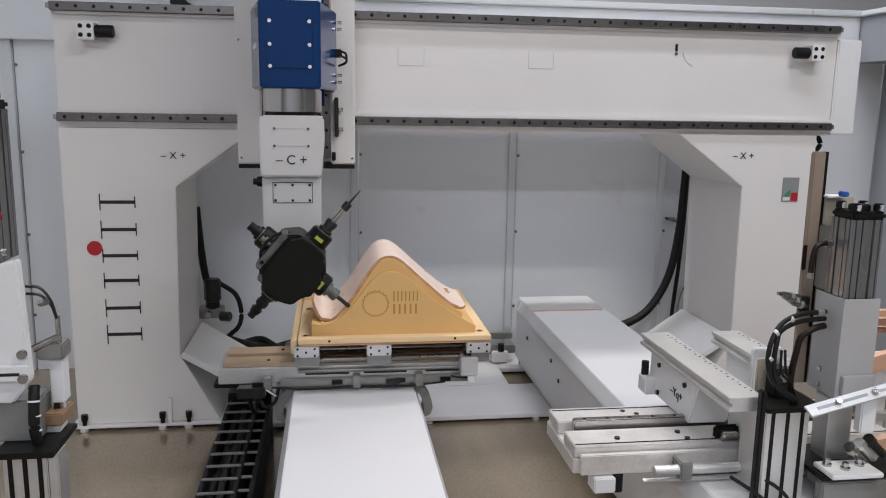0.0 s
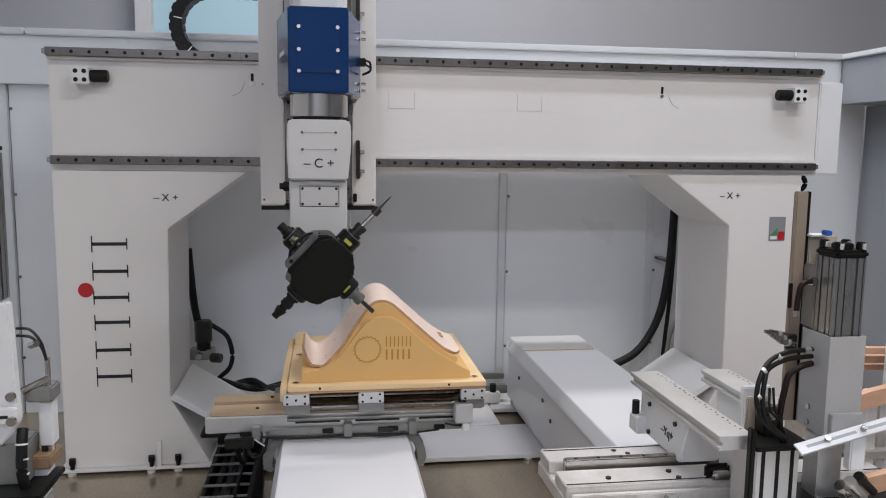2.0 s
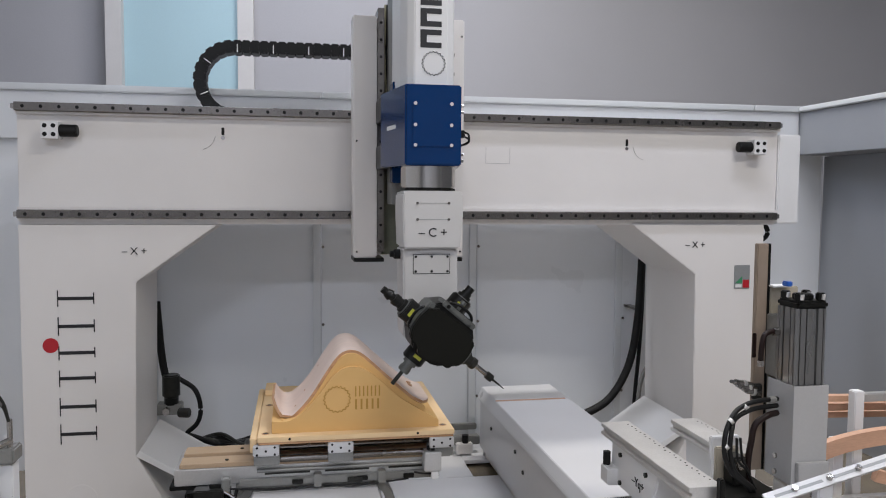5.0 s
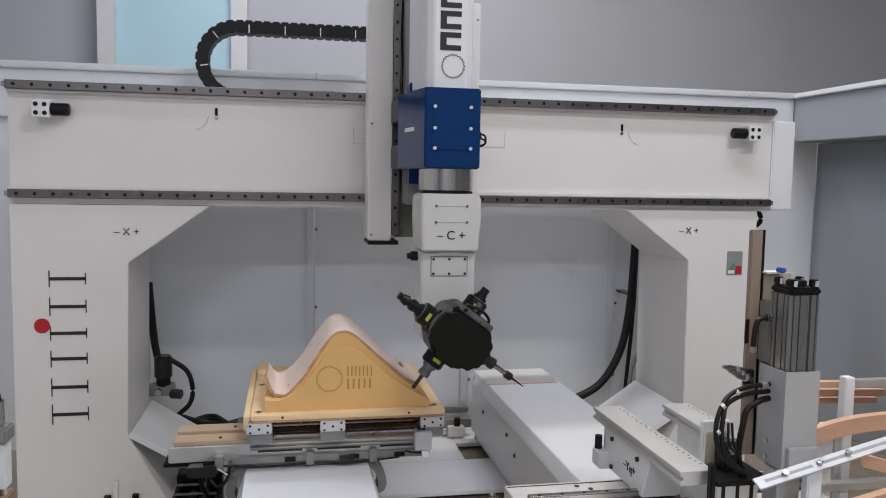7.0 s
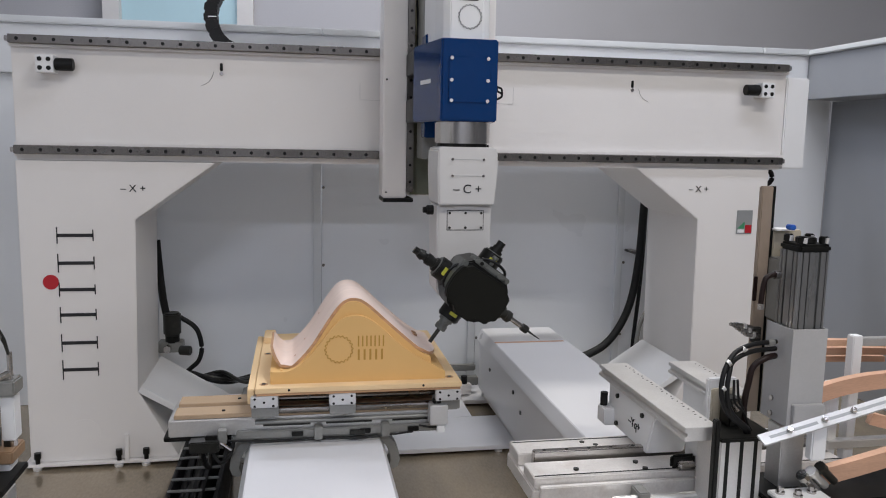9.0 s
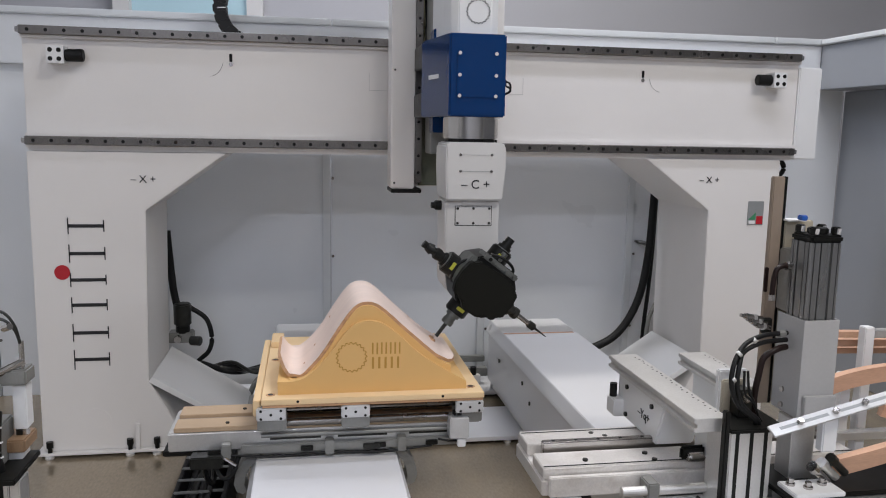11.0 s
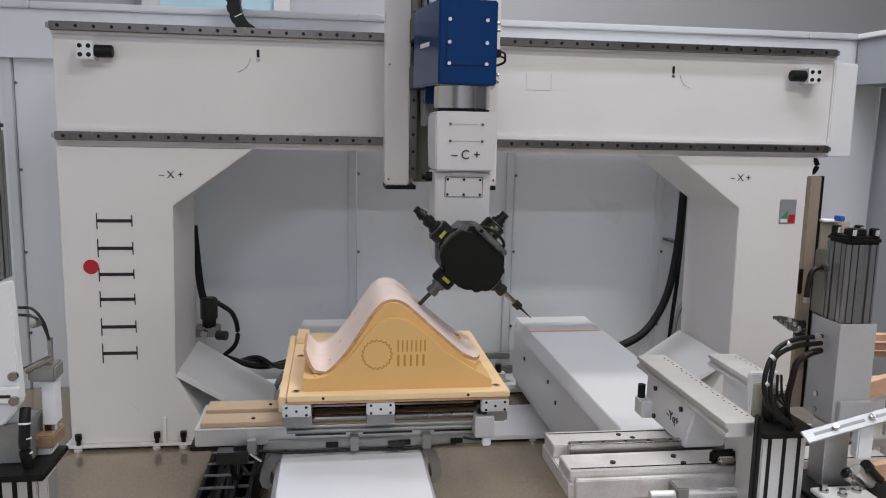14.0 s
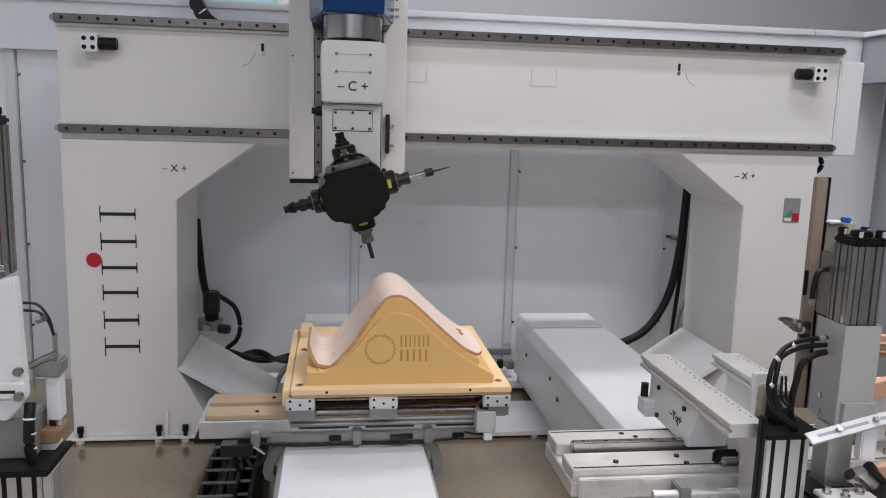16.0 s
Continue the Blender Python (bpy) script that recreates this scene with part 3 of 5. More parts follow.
bolts([(dx, -0.7685, z) for dx in (-0.068, 0, 0.068) for z in (-0.176, -0.114)], 0.0055, 0.003, DARKSTEEL, low)
part("knob", rod((-0.118, -0.66, -0.11), (-0.15, -0.66, -0.11), 0.021, bm=rod((-0.15, -0.66, -0.11), (-0.165, -0.66, -0.11), 0.013), bevel=0.003), RUBBER, ram)

# turret head: four spindles round an octagonal body, turning about its y axis
HY = -0.88
head = part("turret_head", prism([(-0.062, -0.115), (0.062, -0.115), (0.115, -0.062), (0.115, 0.062), (0.062, 0.115), (-0.062, 0.115), (-0.115, 0.062), (-0.115, -0.062)], "y", -0.125, 0.075, 0.006), BLACK, ram, "black four-spindle turret head")
part("head_cover", prism([(0.116, 0.052), (0.124, 0.0), (0.120, -0.058), (0.100, -0.066), (0.094, -0.090), (0.048, -0.094), (0.034, -0.118), (-0.038, -0.120), (-0.052, -0.100), (-0.104, -0.088), (-0.122, -0.052), (-0.126, 0.0), (-0.118, 0.05), (-0.096, 0.056), (-0.088, 0.072), (-0.02, 0.076), (0.03, 0.08), (0.088, 0.072), (0.098, 0.056)], "y", -0.175, -0.126, 0.005), COVER, head, "dull black front cover")
part("top_casting", box(-0.085, 0.085, -0.135, -0.03, 0.088, 0.112, 0.006, bm=rod((0.035, -0.142, 0.10), (0.035, -0.12, 0.10), 0.012, seg=14)), HEADGREY, head)
part("casting_bolt", rod((-0.055, -0.139, 0.10), (-0.055, -0.134, 0.10), 0.008, seg=10), BLACK, head)
part("side_casting", box(-0.122, -0.09, -0.13, 0.03, -0.06, 0.075, 0.006), HEADGREY, head)
part("swivel_flange", rod((0, 0.076, 0), (0, 0.118, 0), 0.085, seg=32, bevel=0.003), HEADGREY, head)


def spindle(angle, reach, kind):
    a = radians(angle)
    d = Vector((math.sin(a), 0, -math.cos(a)))
    side = Vector((math.cos(a), 0, math.sin(a)))
    drop = Vector((0, 0, -0.014 * abs(d.x)))
    at = lambda r: d * r + drop
    body = rod(at(0.105), at(0.165), 0.047, seg=20, bevel=0.004)
    rod(at(0.098), at(0.112), 0.058, bm=body, seg=20)
    sp = part("spindle", body, BLACK, head, smooth=True)
    part("spindle_rim", rod(at(0.1655), at(0.1685), 0.041, seg=20), HEADGREY, head)
    part("spindle_bolt", rod(at(0.121) + side * 0.036 + Vector((0, -0.036, 0)), at(0.121) + side * 0.036 + Vector((0, -0.043, 0)), 0.006, seg=8), STAINLESS, head)
    lab = box(-0.017, 0.017, -0.049, -0.044, -0.007, 0.007)
    m = Matrix((side, Vector((0, 1, 0)), d)).transposed().to_4x4()
    bmesh.ops.transform(lab, matrix=Matrix.Translation(at(0.137)) @ m, verts=lab.verts)
    part("yellow_label", lab, YELLOW, head, "small yellow label")
    nose = rod(at(0.165), at(0.182), 0.03, seg=18, bevel=0.002)
    rod(at(0.182), at(0.196), 0.022, bm=nose, seg=16)
    rod(at(0.196), at(0.222), 0.025, bm=nose, seg=14, bevel=0.003) if kind != "short" else None
    part("collet_nut", nose, HEADGREY if kind == "cutter" else DARKSTEEL if kind == "drill" else BLACK, head, smooth=True)
    if kind == "cutter":
        part("cutter", rod(at(0.222), at(reach), 0.0085, seg=12), DARKSTEEL, head, "steel end mill")
    elif kind == "drill":
        part("tool_shank", rod(at(0.222), at(0.285), 0.0105, seg=12), STAINLESS, head, "bright steel tool shank")
        b2 = rod(at(0.285), at(0.318), 0.0165, seg=12, bevel=0.002)
        rod(at(0.318), at(reach), 0.0055, bm=b2, r2=0.002, seg=8)
        part("long_tool", b2, DARKSTEEL, head, "slim long-reach engraving tool")
    elif kind == "chuck":
        b2 = rod(at(0.222), at(0.238), 0.017, seg=14)
        rod(at(0.238), at(0.262), 0.024, bm=b2, r2=0.018, seg=14)
        rod(at(0.262), at(reach), 0.015, bm=b2, seg=12)
        part("drill_chuck", b2, BLACK, head, smooth=True)
    else:
        part("stub", rod(at(0.196), at(reach), 0.018, seg=10), BLACK, head)


spindle(0, 0.288, "cutter")
spindle(90, 0.385, "drill")
spindle(180, 0.222, "short")
spindle(270, 0.282, "chuck")
for a in (45, 135, 225, 315):
    c = Vector((math.sin(radians(a)), 0, -math.cos(radians(a)))) * 0.105
    part("nozzle", rod(c + Vector((0, -0.03, 0)), c * 1.18 + Vector((0, -0.03, 0)), 0.012, seg=10), HEADGREY, head)

# a junction plug with short leads and pipe stubs on the box's flank
part("plug", box(0.17, 0.205, -0.46, -0.42, 0.41, 0.445, 0.004), BLACK, ram)
for k in range(2):
    part("plug_lead", tube([(0.205, -0.45, 0.435 - 0.02 * k), (0.222, -0.455, 0.425 - 0.02 * k), (0.222, -0.45, 0.39), (0.19, -0.43, 0.375)], 0.005, seg=6), RUBBER, ram, smooth=True)
bolts([(0.185, -0.42, z) for z in (0.305, 0.335, 0.53, 0.56)], 0.007, 0.02, STAINLESS, ram, name="pipe_stub", axis=(1, 0, 0))
bolts([(0.0 + 0.108 * math.cos(a), -0.66 - 0.108 * math.sin(a), 0.162) for a in (0.2, 0.7, 1.2, 1.7, 2.2, 2.7)], 0.009, 0.012, BLACK, ram, name="flange_bolt", axis=(0, 0, 1))
# small fittings on the head
part("oil_nipple", rod((0.0, -0.06, 0.112), (0.0, -0.06, 0.145), 0.008, bm=rod((0.0, -0.06, 0.145), (0.0, -0.06, 0.158), 0.013, seg=10), seg=10), HEADGREY, head)
for dx, dz in ((-0.075, 0.098), (0.07, 0.10), (-0.10, 0.04), (-0.11, -0.02)):
    part("socket_screw", rod((dx, -0.136, dz), (dx, -0.146, dz), 0.010, bm=rod((dx, -0.146, dz), (dx, -0.1465, dz), 0.005, seg=6), seg=10), HEADGREY, head)
part("cable", tube([(-0.07, -0.08, 0.10), (-0.02, -0.11, 0.132), (0.05, -0.10, 0.128), (0.085, -0.06, 0.09)], 0.006, seg=8), RUBBER, head, smooth=True)
part("cable", tube([(-0.10, -0.08, 0.06), (-0.135, -0.10, 0.02), (-0.13, -0.09, -0.04), (-0.10, -0.06, -0.07)], 0.006, seg=8), RUBBER, head, smooth=True)

# ---- left table, its board, the foam block and the shaped plywood seat ----
Y0 = -1.29
table = thing("sliding_table", (-0.63, Y0, 0.48), "aluminium sliding machine table with tan top strips", "machine table")
TX0, TX1 = -1.16, -0.13
YT = Y0 + 0.04
for a, b in ((-0.005, 0.088), (0.128, 0.225)):
    part("top_strip", box(TX0, TX1, YT + a, YT + b, 0.583, 0.600, 0.002), TANSTRIP, table, "tan top strip")
# Bar sunk between the strips, in the darker tan for the groove.
part("slot_bar", box(TX0, TX1, YT + 0.0885, YT + 0.1275, 0.5825, 0.588, 0.001), SHADEDTAN, table)
part("beam", box(TX0 - 0.02, TX1, YT - 0.01, YT + 0.24, 0.515, 0.582, 0.004), ALU, table, "wide aluminium profile beam")
part("rear_beam", box(TX0 + 0.3, TX1, YT + 0.45, YT + 0.62, 0.515, 0.582, 0.004), ALU, table)
part("front_bar", box(-0.93, -0.12, YT - 0.035, YT - 0.011, 0.505, 0.535, 0.003), ALUGREY, table)
part("round_bar", rod((-0.86, YT - 0.02, 0.565), (-0.14, YT - 0.02, 0.565), 0.008), ALUGREY, table)
part("saddle", box(-0.862, -0.394, YT - 0.005, YT + 0.60, 0.487, 0.513, 0.003), ALUGREY, table)
HOOK = [(-0.40, 0.486), (-0.352, 0.486), (-0.322, 0.455), (-0.302, 0.415), (-0.296, 0.378), (-0.306, 0.350), (-0.328, 0.340), (-0.342, 0.352), (-0.332, 0.374), (-0.338, 0.408), (-0.352, 0.44), (-0.40, 0.484)]
for mirror in (False, True):
    line = [(-1.256 - u, v) for u, v in HOOK[::-1]] if mirror else HOOK
    part("saddle_arm", prism(line, "y", YT + 0.0, YT + 0.09, 0.005), ALUGREY, table, "rounded cast saddle arm")
    part("saddle_arm", prism(line, "y", YT + 0.48, YT + 0.58, 0.005), ALUGREY, table, "rounded cast saddle arm")
    bx = -0.904 if mirror else -0.352
    part("saddle_web", box(bx - 0.04, bx + 0.04, YT - 0.008, YT + 0.60, 0.4872, 0.5125, 0.004), ALUGREY, table)
for cx in (-0.98, -0.62, -0.36):
    part("clip", box(cx - 0.016, cx + 0.016, YT - 0.05, YT - 0.012, 0.495, 0.548, 0.003), ALUGREY, table)
for cx in (-0.822, -0.53, -0.12):
    lug = part("clamp_lug", box(cx - 0.05, cx + 0.05, Y0 - 0.052, Y0 - 0.02, 0.645, 0.689, 0.004), LUGGREY, table, "pale drilled clamp lug")
    me = finish("screw", rod((0, 0, 0), (0, -0.0015, 0), 0.0048, seg=10), BLACK)
    for dx, dz in ((-0.034, -0.014), (-0.034, 0.014), (0, 0), (0.034, -0.014), (0.034, 0.014)):
        ob = new("screw", me)
        ob.parent, ob.location = lug, Vector((cx + dx, Y0 - 0.052, 0.667 + dz)) - ORIGIN[table.name]
    part("lug_foot", box(cx - 0.048, cx + 0.042, Y0 - 0.03, Y0 + 0.05, 0.601, 0.644, 0.003), ALUGREY, table)
    part("lug_post", box(cx + 0.035, cx + 0.052, Y0 - 0.019, Y0 + 0.16, 0.60, 0.688, 0.002), ALUGREY, table)
for ry, rz in ((0.02, 0.612), (0.05, 0.652), (0.30, 0.60)):
    part("guide_rod", rod((-0.87, Y0 + ry, rz), (-0.10, Y0 + ry, rz), 0.014, seg=14), STEEL, table)
part("end_bracket", box(-0.19, -0.12, Y0 - 0.045, Y0 + 0.02, 0.545, 0.625, 0.004), LUGGREY, table)
part("knob", rod((-0.155, Y0 - 0.01, 0.625), (-0.155, Y0 - 0.01, 0.643), 0.022, seg=16, bevel=0.004), RUBBER, table)
part("valve", box(-0.16, -0.13, Y0 - 0.04, Y0 - 0.01, 0.512, 0.5445, 0.003), WHITE2, table)
part("air_hose", tube([(-0.16, Y0 - 0.02, 0.53), (-0.19, Y0 - 0.03, 0.535), (-0.23, Y0 - 0.02, 0.54)], 0.004, seg=6), RUBBER, table)
for hx, hy in ((-0.98, 0.03), (-0.93, 0.17)):
    part("bolt_head", rod((hx, YT + hy, 0.599), (hx, YT + hy, 0.604), 0.007, seg=10), BLACK, table)

part("switch_box", box(-1.10, -0.99, Y0 - 0.03, Y0 + 0.03, 0.47, 0.514, 0.004), DARKSTEEL, table)
part("switch_lever", rod((-0.985, Y0 - 0.01, 0.50), (-0.945, Y0 - 0.02, 0.475), 0.007, seg=8), STAINLESS, table)
part("bar_clamp", box(-0.50, -0.44, Y0 - 0.01, Y0 + 0.004, 0.508, 0.528, 0.002), DARKSTEEL, table)
for cx in (-0.74, -0.50, -0.24):
    part("profile_slot", box(cx - 0.09, cx + 0.09, YT - 0.0112, YT - 0.0095, 0.545, 0.553), DARKSTEEL, table)
for cx in (-1.02, -0.70, -0.44, -0.25):
    part("sensor", box(cx - 0.022, cx + 0.022, YT - 0.047, YT - 0.036, 0.512, 0.53, 0.002), BLACK, table)
part("sensor_cable", tube([(-0.98, YT - 0.04, 0.507), (-0.80, YT - 0.045, 0.497), (-0.62, YT - 0.042, 0.503), (-0.44, YT - 0.045, 0.496), (-0.25, YT - 0.04, 0.508)], 0.004, seg=6), RUBBER, table, smooth=True)
part("cable", tube([(-1.02, Y0 + 0.0, 0.475), (-0.99, Y0 - 0.02, 0.43), (-0.955, Y0 + 0.01, 0.44), (-0.94, Y0 + 0.03, 0.49)], 0.007, seg=8), RUBBER, table, smooth=True)
part("cable", tube([(-1.06, Y0 + 0.02, 0.475), (-1.05, Y0 + 0.05, 0.40), (-1.04, Y0 + 0.12, 0.36), (-1.05, Y0 + 0.25, 0.40)], 0.010, seg=8), RUBBER, table, smooth=True)
part("chain_plate", box(-1.20, -1.0, Y0 + 0.04, Y0 + 0.16, 0.495, 0.513, 0.003), BLACK, table)
board = thing("base_board", (-0.47, Y0, 0.72), "ochre resin board with layered edges carrying the foam block", "board")
part("board_body", box(-0.855, -0.068, Y0 - 0.05, Y0 + 0.80, 0.70, 0.72, 0.002), BASEBOARD, board)
part("under_layer", box(-0.851, -0.072, Y0 - 0.046, Y0 + 0.79, 0.690, 0.6995, 0.001), PLYEDGE, board)
part("side_batten", box(-0.884, -0.858, Y0 - 0.03, Y0 + 0.79, 0.655, 0.712, 0.003), BASEBOARD, board)
for sx, sy in ((-0.825, 0.005), (-0.825, 0.44), (-0.105, 0.02)):
    part("countersink", rod((sx, Y0 + sy, 0.7195), (sx, Y0 + sy, 0.7212), 0.016, seg=16), PLYEDGE, board)
    part("screw_head", rod((sx, Y0 + sy, 0.7205), (sx, Y0 + sy, 0.7225), 0.009, seg=12), STEEL, board)
bolts([(-0.73, Y0 - 0.05, 0.711), (-0.22, Y0 - 0.05, 0.711)], 0.005, 0.001, BLACK, board)
part("locating_block", box(-0.85, -0.80, Y0 + 0.62, Y0 + 0.78, 0.7205, 0.745, 0.003), BASEBOARD, board)


FOAM_LINE = [(-0.80, 0.048), (-0.76, 0.046), (-0.73, 0.050), (-0.70, 0.064), (-0.66, 0.097), (-0.618, 0.146), (-0.558, 0.224), (-0.52, 0.252), (-0.478, 0.260), (-0.43, 0.248), (-0.376, 0.208), (-0.292, 0.131), (-0.186, 0.063), (-0.126, 0.028)]
SEAT_LINE = [(-0.81, 0.135), (-0.795, 0.098), (-0.775, 0.062), (-0.75, 0.047), (-0.722, 0.050), (-0.698, 0.066), (-0.637, 0.135), (-0.576, 0.230), (-0.526, 0.296), (-0.486, 0.312), (-0.444, 0.298), (-0.35, 0.214), (-0.243, 0.120), (-0.20, 0.092), (-0.17, 0.084), (-0.15, 0.086)]


def curve_at(P, x):
    """Height over the board of a smooth line through the points."""
    x = min(max(x, P[0][0]), P[-1][0])
    for (a, u), (b, v) in zip(P, P[1:]):
        if x <= b:
            i = P.index((a, u))
            p0, p3 = P[max(i - 1, 0)], P[min(i + 2, len(P) - 1)]
            t = max(0.0, (x - a) / (b - a))
            m0, m1 = (v - p0[1]) / (b - p0[0]) * (b - a), (p3[1] - u) / (p3[0] - a) * (b - a)
            return (2 * t ** 3 - 3 * t * t + 1) * u + (t ** 3 - 2 * t * t + t) * m0 + (-2 * t ** 3 + 3 * t * t) * v + (t ** 3 - t * t) * m1
    return P[-1][1]


def crest(x):
    """Height over the board of the block's wave, by x from -0.80 to -0.125."""
    return curve_at(FOAM_LINE, x)


foam = thing("foam_block", (-0.47, Y0, 0.72), "yellow modelling foam block milled to a wave on its board", "foam block")
xs = [-0.80 + 0.674 * k / 72 for k in range(73)]
outline = [(-0.80, 0.7205)] + [(x, 0.7205 + crest(x)) for x in xs] + [(-0.126, 0.7205)]
part("block", prism(outline, "y", Y0, Y0 + 0.47), FOAM, foam, smooth=True)
inner = [(-0.765, 0.721)] + [(x, 0.7203 + curve_at(SEAT_LINE, x)) for x in xs if -0.765 < x < -0.175] + [(-0.175, 0.721)]
part("raised_core", prism(inner, "y", Y0 + 0.018, Y0 + 0.45), FOAM, foam, smooth=True)
emblem(-0.542, Y0, 0.850, 0.056, foam, ENGRAVE)
for row, (z, hh) in enumerate(((0.880, 0.021), (0.827, 0.021))):
    for k in range(7 if row == 0 else 5):
        w = 0.112 / (7 if row == 0 else 5)
        part("lettering_bar", box(-0.470 + k * w, -0.470 + k * w + w * 0.34, Y0 - 0.0012, Y0 + 0.001, z - hh, z + hh), ENGRAVE, foam)

# the moulded seat lies on the core: one bent sheet with rounded corners
seat = thing("plywood_seat", (-0.47, Y0, 0.72), "wavy pale pink-beige moulded plywood seat shell", "seat shell")


def seat_sheet():
    bm = bmesh.new()
    nx, ny, thick = 90, 26, 0.011
    x0, x1, y0, y1, rad = -0.803, -0.152, Y0 + 0.03, Y0 + 0.435, 0.085
    top, bot = [], []
    for j in range(ny + 1):
        v = j / ny
        rt, rb = [], []
        for i in range(nx + 1):
            u = i / nx
            y = y0 + (y1 - y0) * v
            dy = min(y - y0, y1 - y)
            inset = rad - math.sqrt(max(0.0, rad * rad - (rad - dy) ** 2)) if dy < rad else 0.0
            a, b = x0 + inset, x1 - inset
            x = a + (b - a) * u
            slope = (curve_at(SEAT_LINE, x + 0.004) - curve_at(SEAT_LINE, x - 0.004)) / 0.008
            c = Vector((x, y, 0.7205 + curve_at(SEAT_LINE, x)))
            nrm = Vector((-slope, 0, 1)).normalized()
            rt.append(bm.verts.new(c + nrm * thick))
            rb.append(bm.verts.new(c))
        top.append(rt)
        bot.append(rb)
    for j in range(ny):
        for i in range(nx):
            bm.faces.new((top[j][i], top[j][i + 1], top[j + 1][i + 1], top[j + 1][i]))
            bm.faces.new((bot[j][i], bot[j + 1][i], bot[j + 1][i + 1], bot[j][i + 1]))
    ring = [(0, i) for i in range(nx)] + [(j, nx) for j in range(ny)] + [(ny, i) for i in range(nx, 0, -1)] + [(j, 0) for j in range(ny, 0, -1)]
    for (a, b), (c, d) in zip(ring, ring[1:] + ring[:1]):
        f = bm.faces.new((top[a][b], bot[a][b], bot[c][d], top[c][d]))
        f.material_index = 1
    return bm


part("shell", seat_sheet(), [PLY, PLYEDGE], seat, smooth=True)
for hx, hy in ((-0.70, 0.10), (-0.66, 0.20), (-0.60, 0.30), (-0.30, 0.36)):
    z = 0.7205 + curve_at(SEAT_LINE, hx)
    s = (curve_at(SEAT_LINE, hx + 0.004) - curve_at(SEAT_LINE, hx - 0.004)) / 0.008
    nrm = Vector((-s, 0, 1)).normalized()
    c = Vector((hx, YT + hy, z))
    part("drilled_hole", rod(c + nrm * 0.010, c + nrm * 0.0125, 0.0045, seg=10), PLYEDGE, seat)
for hy in (0.27, 0.315):
    z = 0.7205 + curve_at(SEAT_LINE, -0.215)
    part("drilled_slot", rod((-0.215, Y0 + hy, z - 0.004), (-0.208, Y0 + hy, z + 0.0155), 0.011, seg=12), PLYEDGE, seat)

# ---- energy chain over the beam, in links ----
chain = thing("energy_chain", (0, 0, 0), "black plastic cable chain looping over the beam", "cable chain")
LINKS = []
link_mesh = None
for k in range(46):
    if link_mesh is None:
        bm = box(-0.021, 0.021, -0.06, 0.06, -0.036, 0.036, 0.004)
        box(-0.031, 0.031, -0.058, -0.05, -0.028, 0.028, 0.003, bm=bm)
        box(-0.031, 0.031, 0.05, 0.058, -0.028, 0.028, 0.003, bm=bm)
        link_mesh = finish("chain_link", bm, RUBBER)
    ob = new("chain_link", link_mesh)
    ob.parent = chain
    LINKS.append(ob)
tie_mesh = finish("cable_tie", box(-0.0025, 0.0025, -0.063, 0.063, -0.034, 0.012, 0.001), WHITE2)
for k in range(2, 46, 4):
    ob = new("cable_tie", tie_mesh)
    ob.parent = LINKS[k]

# ---- hoses and valves behind the columns ----
hoses = thing("cable_loom", (1.5, 0.8, 0.0), "black cable loom hanging down the wall panels", "cable")
part("cable", tube([(1.53, 0.80, 1.42), (1.522, 0.80, 1.15), (1.51, 0.80, 0.92), (1.47, 0.79, 0.66), (1.40, 0.78, 0.48), (1.28, 0.76, 0.34), (1.10, 0.74, 0.26), (0.92, 0.74, 0.20)], 0.026), RUBBER, hoses, smooth=True)
part("cable", tube([(1.545, 0.81, 1.42), (1.54, 0.81, 1.0), (1.52, 0.80, 0.66), (1.50, 0.80, 0.40), (1.48, 0.80, 0.03)], 0.013), RUBBER, hoses, smooth=True)
part("conduit", tube([(1.60, 0.72, 0.62), (1.55, 0.72, 0.58), (1.50, 0.72, 0.47), (1.48, 0.72, 0.30)], 0.014), ALUGREY, hoses, smooth=True)
part("cable_clip", box(1.49, 1.54, 0.80, 0.999, 0.93, 0.945, 0.002), STEEL, hoses)
valves = thing("air_service_unit", (-1.42, 0.75, 0.0), "black air service unit with hoses behind the column", "air valve")
part("riser", tube([(-1.50, 0.72, 1.05), (-1.487, 0.72, 0.86), (-1.47, 0.71, 0.70), (-1.45, 0.70, 0.60)], 0.022), RUBBER, valves, smooth=True)
part("regulator", rod((-1.42, 0.68, 0.50), (-1.42, 0.68, 0.63), 0.05, seg=18, bevel=0.008), DARKSTEEL, valves, smooth=True)
part("bowl", rod((-1.42, 0.68, 0.45), (-1.42, 0.68, 0.50), 0.04, seg=18, bevel=0.005), BLACK, valves, smooth=True)
part("block", box(-1.50, -1.36, 0.64, 0.74, 0.40, 0.46, 0.006), ALUGREY, valves)
part("gauge", rod((-1.37, 0.62, 0.42), (-1.31, 0.60, 0.42), 0.028, seg=16, bevel=0.004), DARKSTEEL, valves)
part("gauge_nut", rod((-1.44, 0.60, 0.43), (-1.44, 0.64, 0.43), 0.022, seg=6), STAINLESS, valves)
part("hose", tube([(-1.38, 0.70, 0.60), (-1.29, 0.70, 0.53), (-1.26, 0.70, 0.42), (-1.28, 0.70, 0.33), (-1.36, 0.70, 0.24), (-1.40, 0.70, 0.03)], 0.014), RUBBER, valves, smooth=True)
floor_hose = thing("hose_bundle", (-1.1, 0.6, 0.0), "dark hoses lying on the floor behind the fairing", "hose")
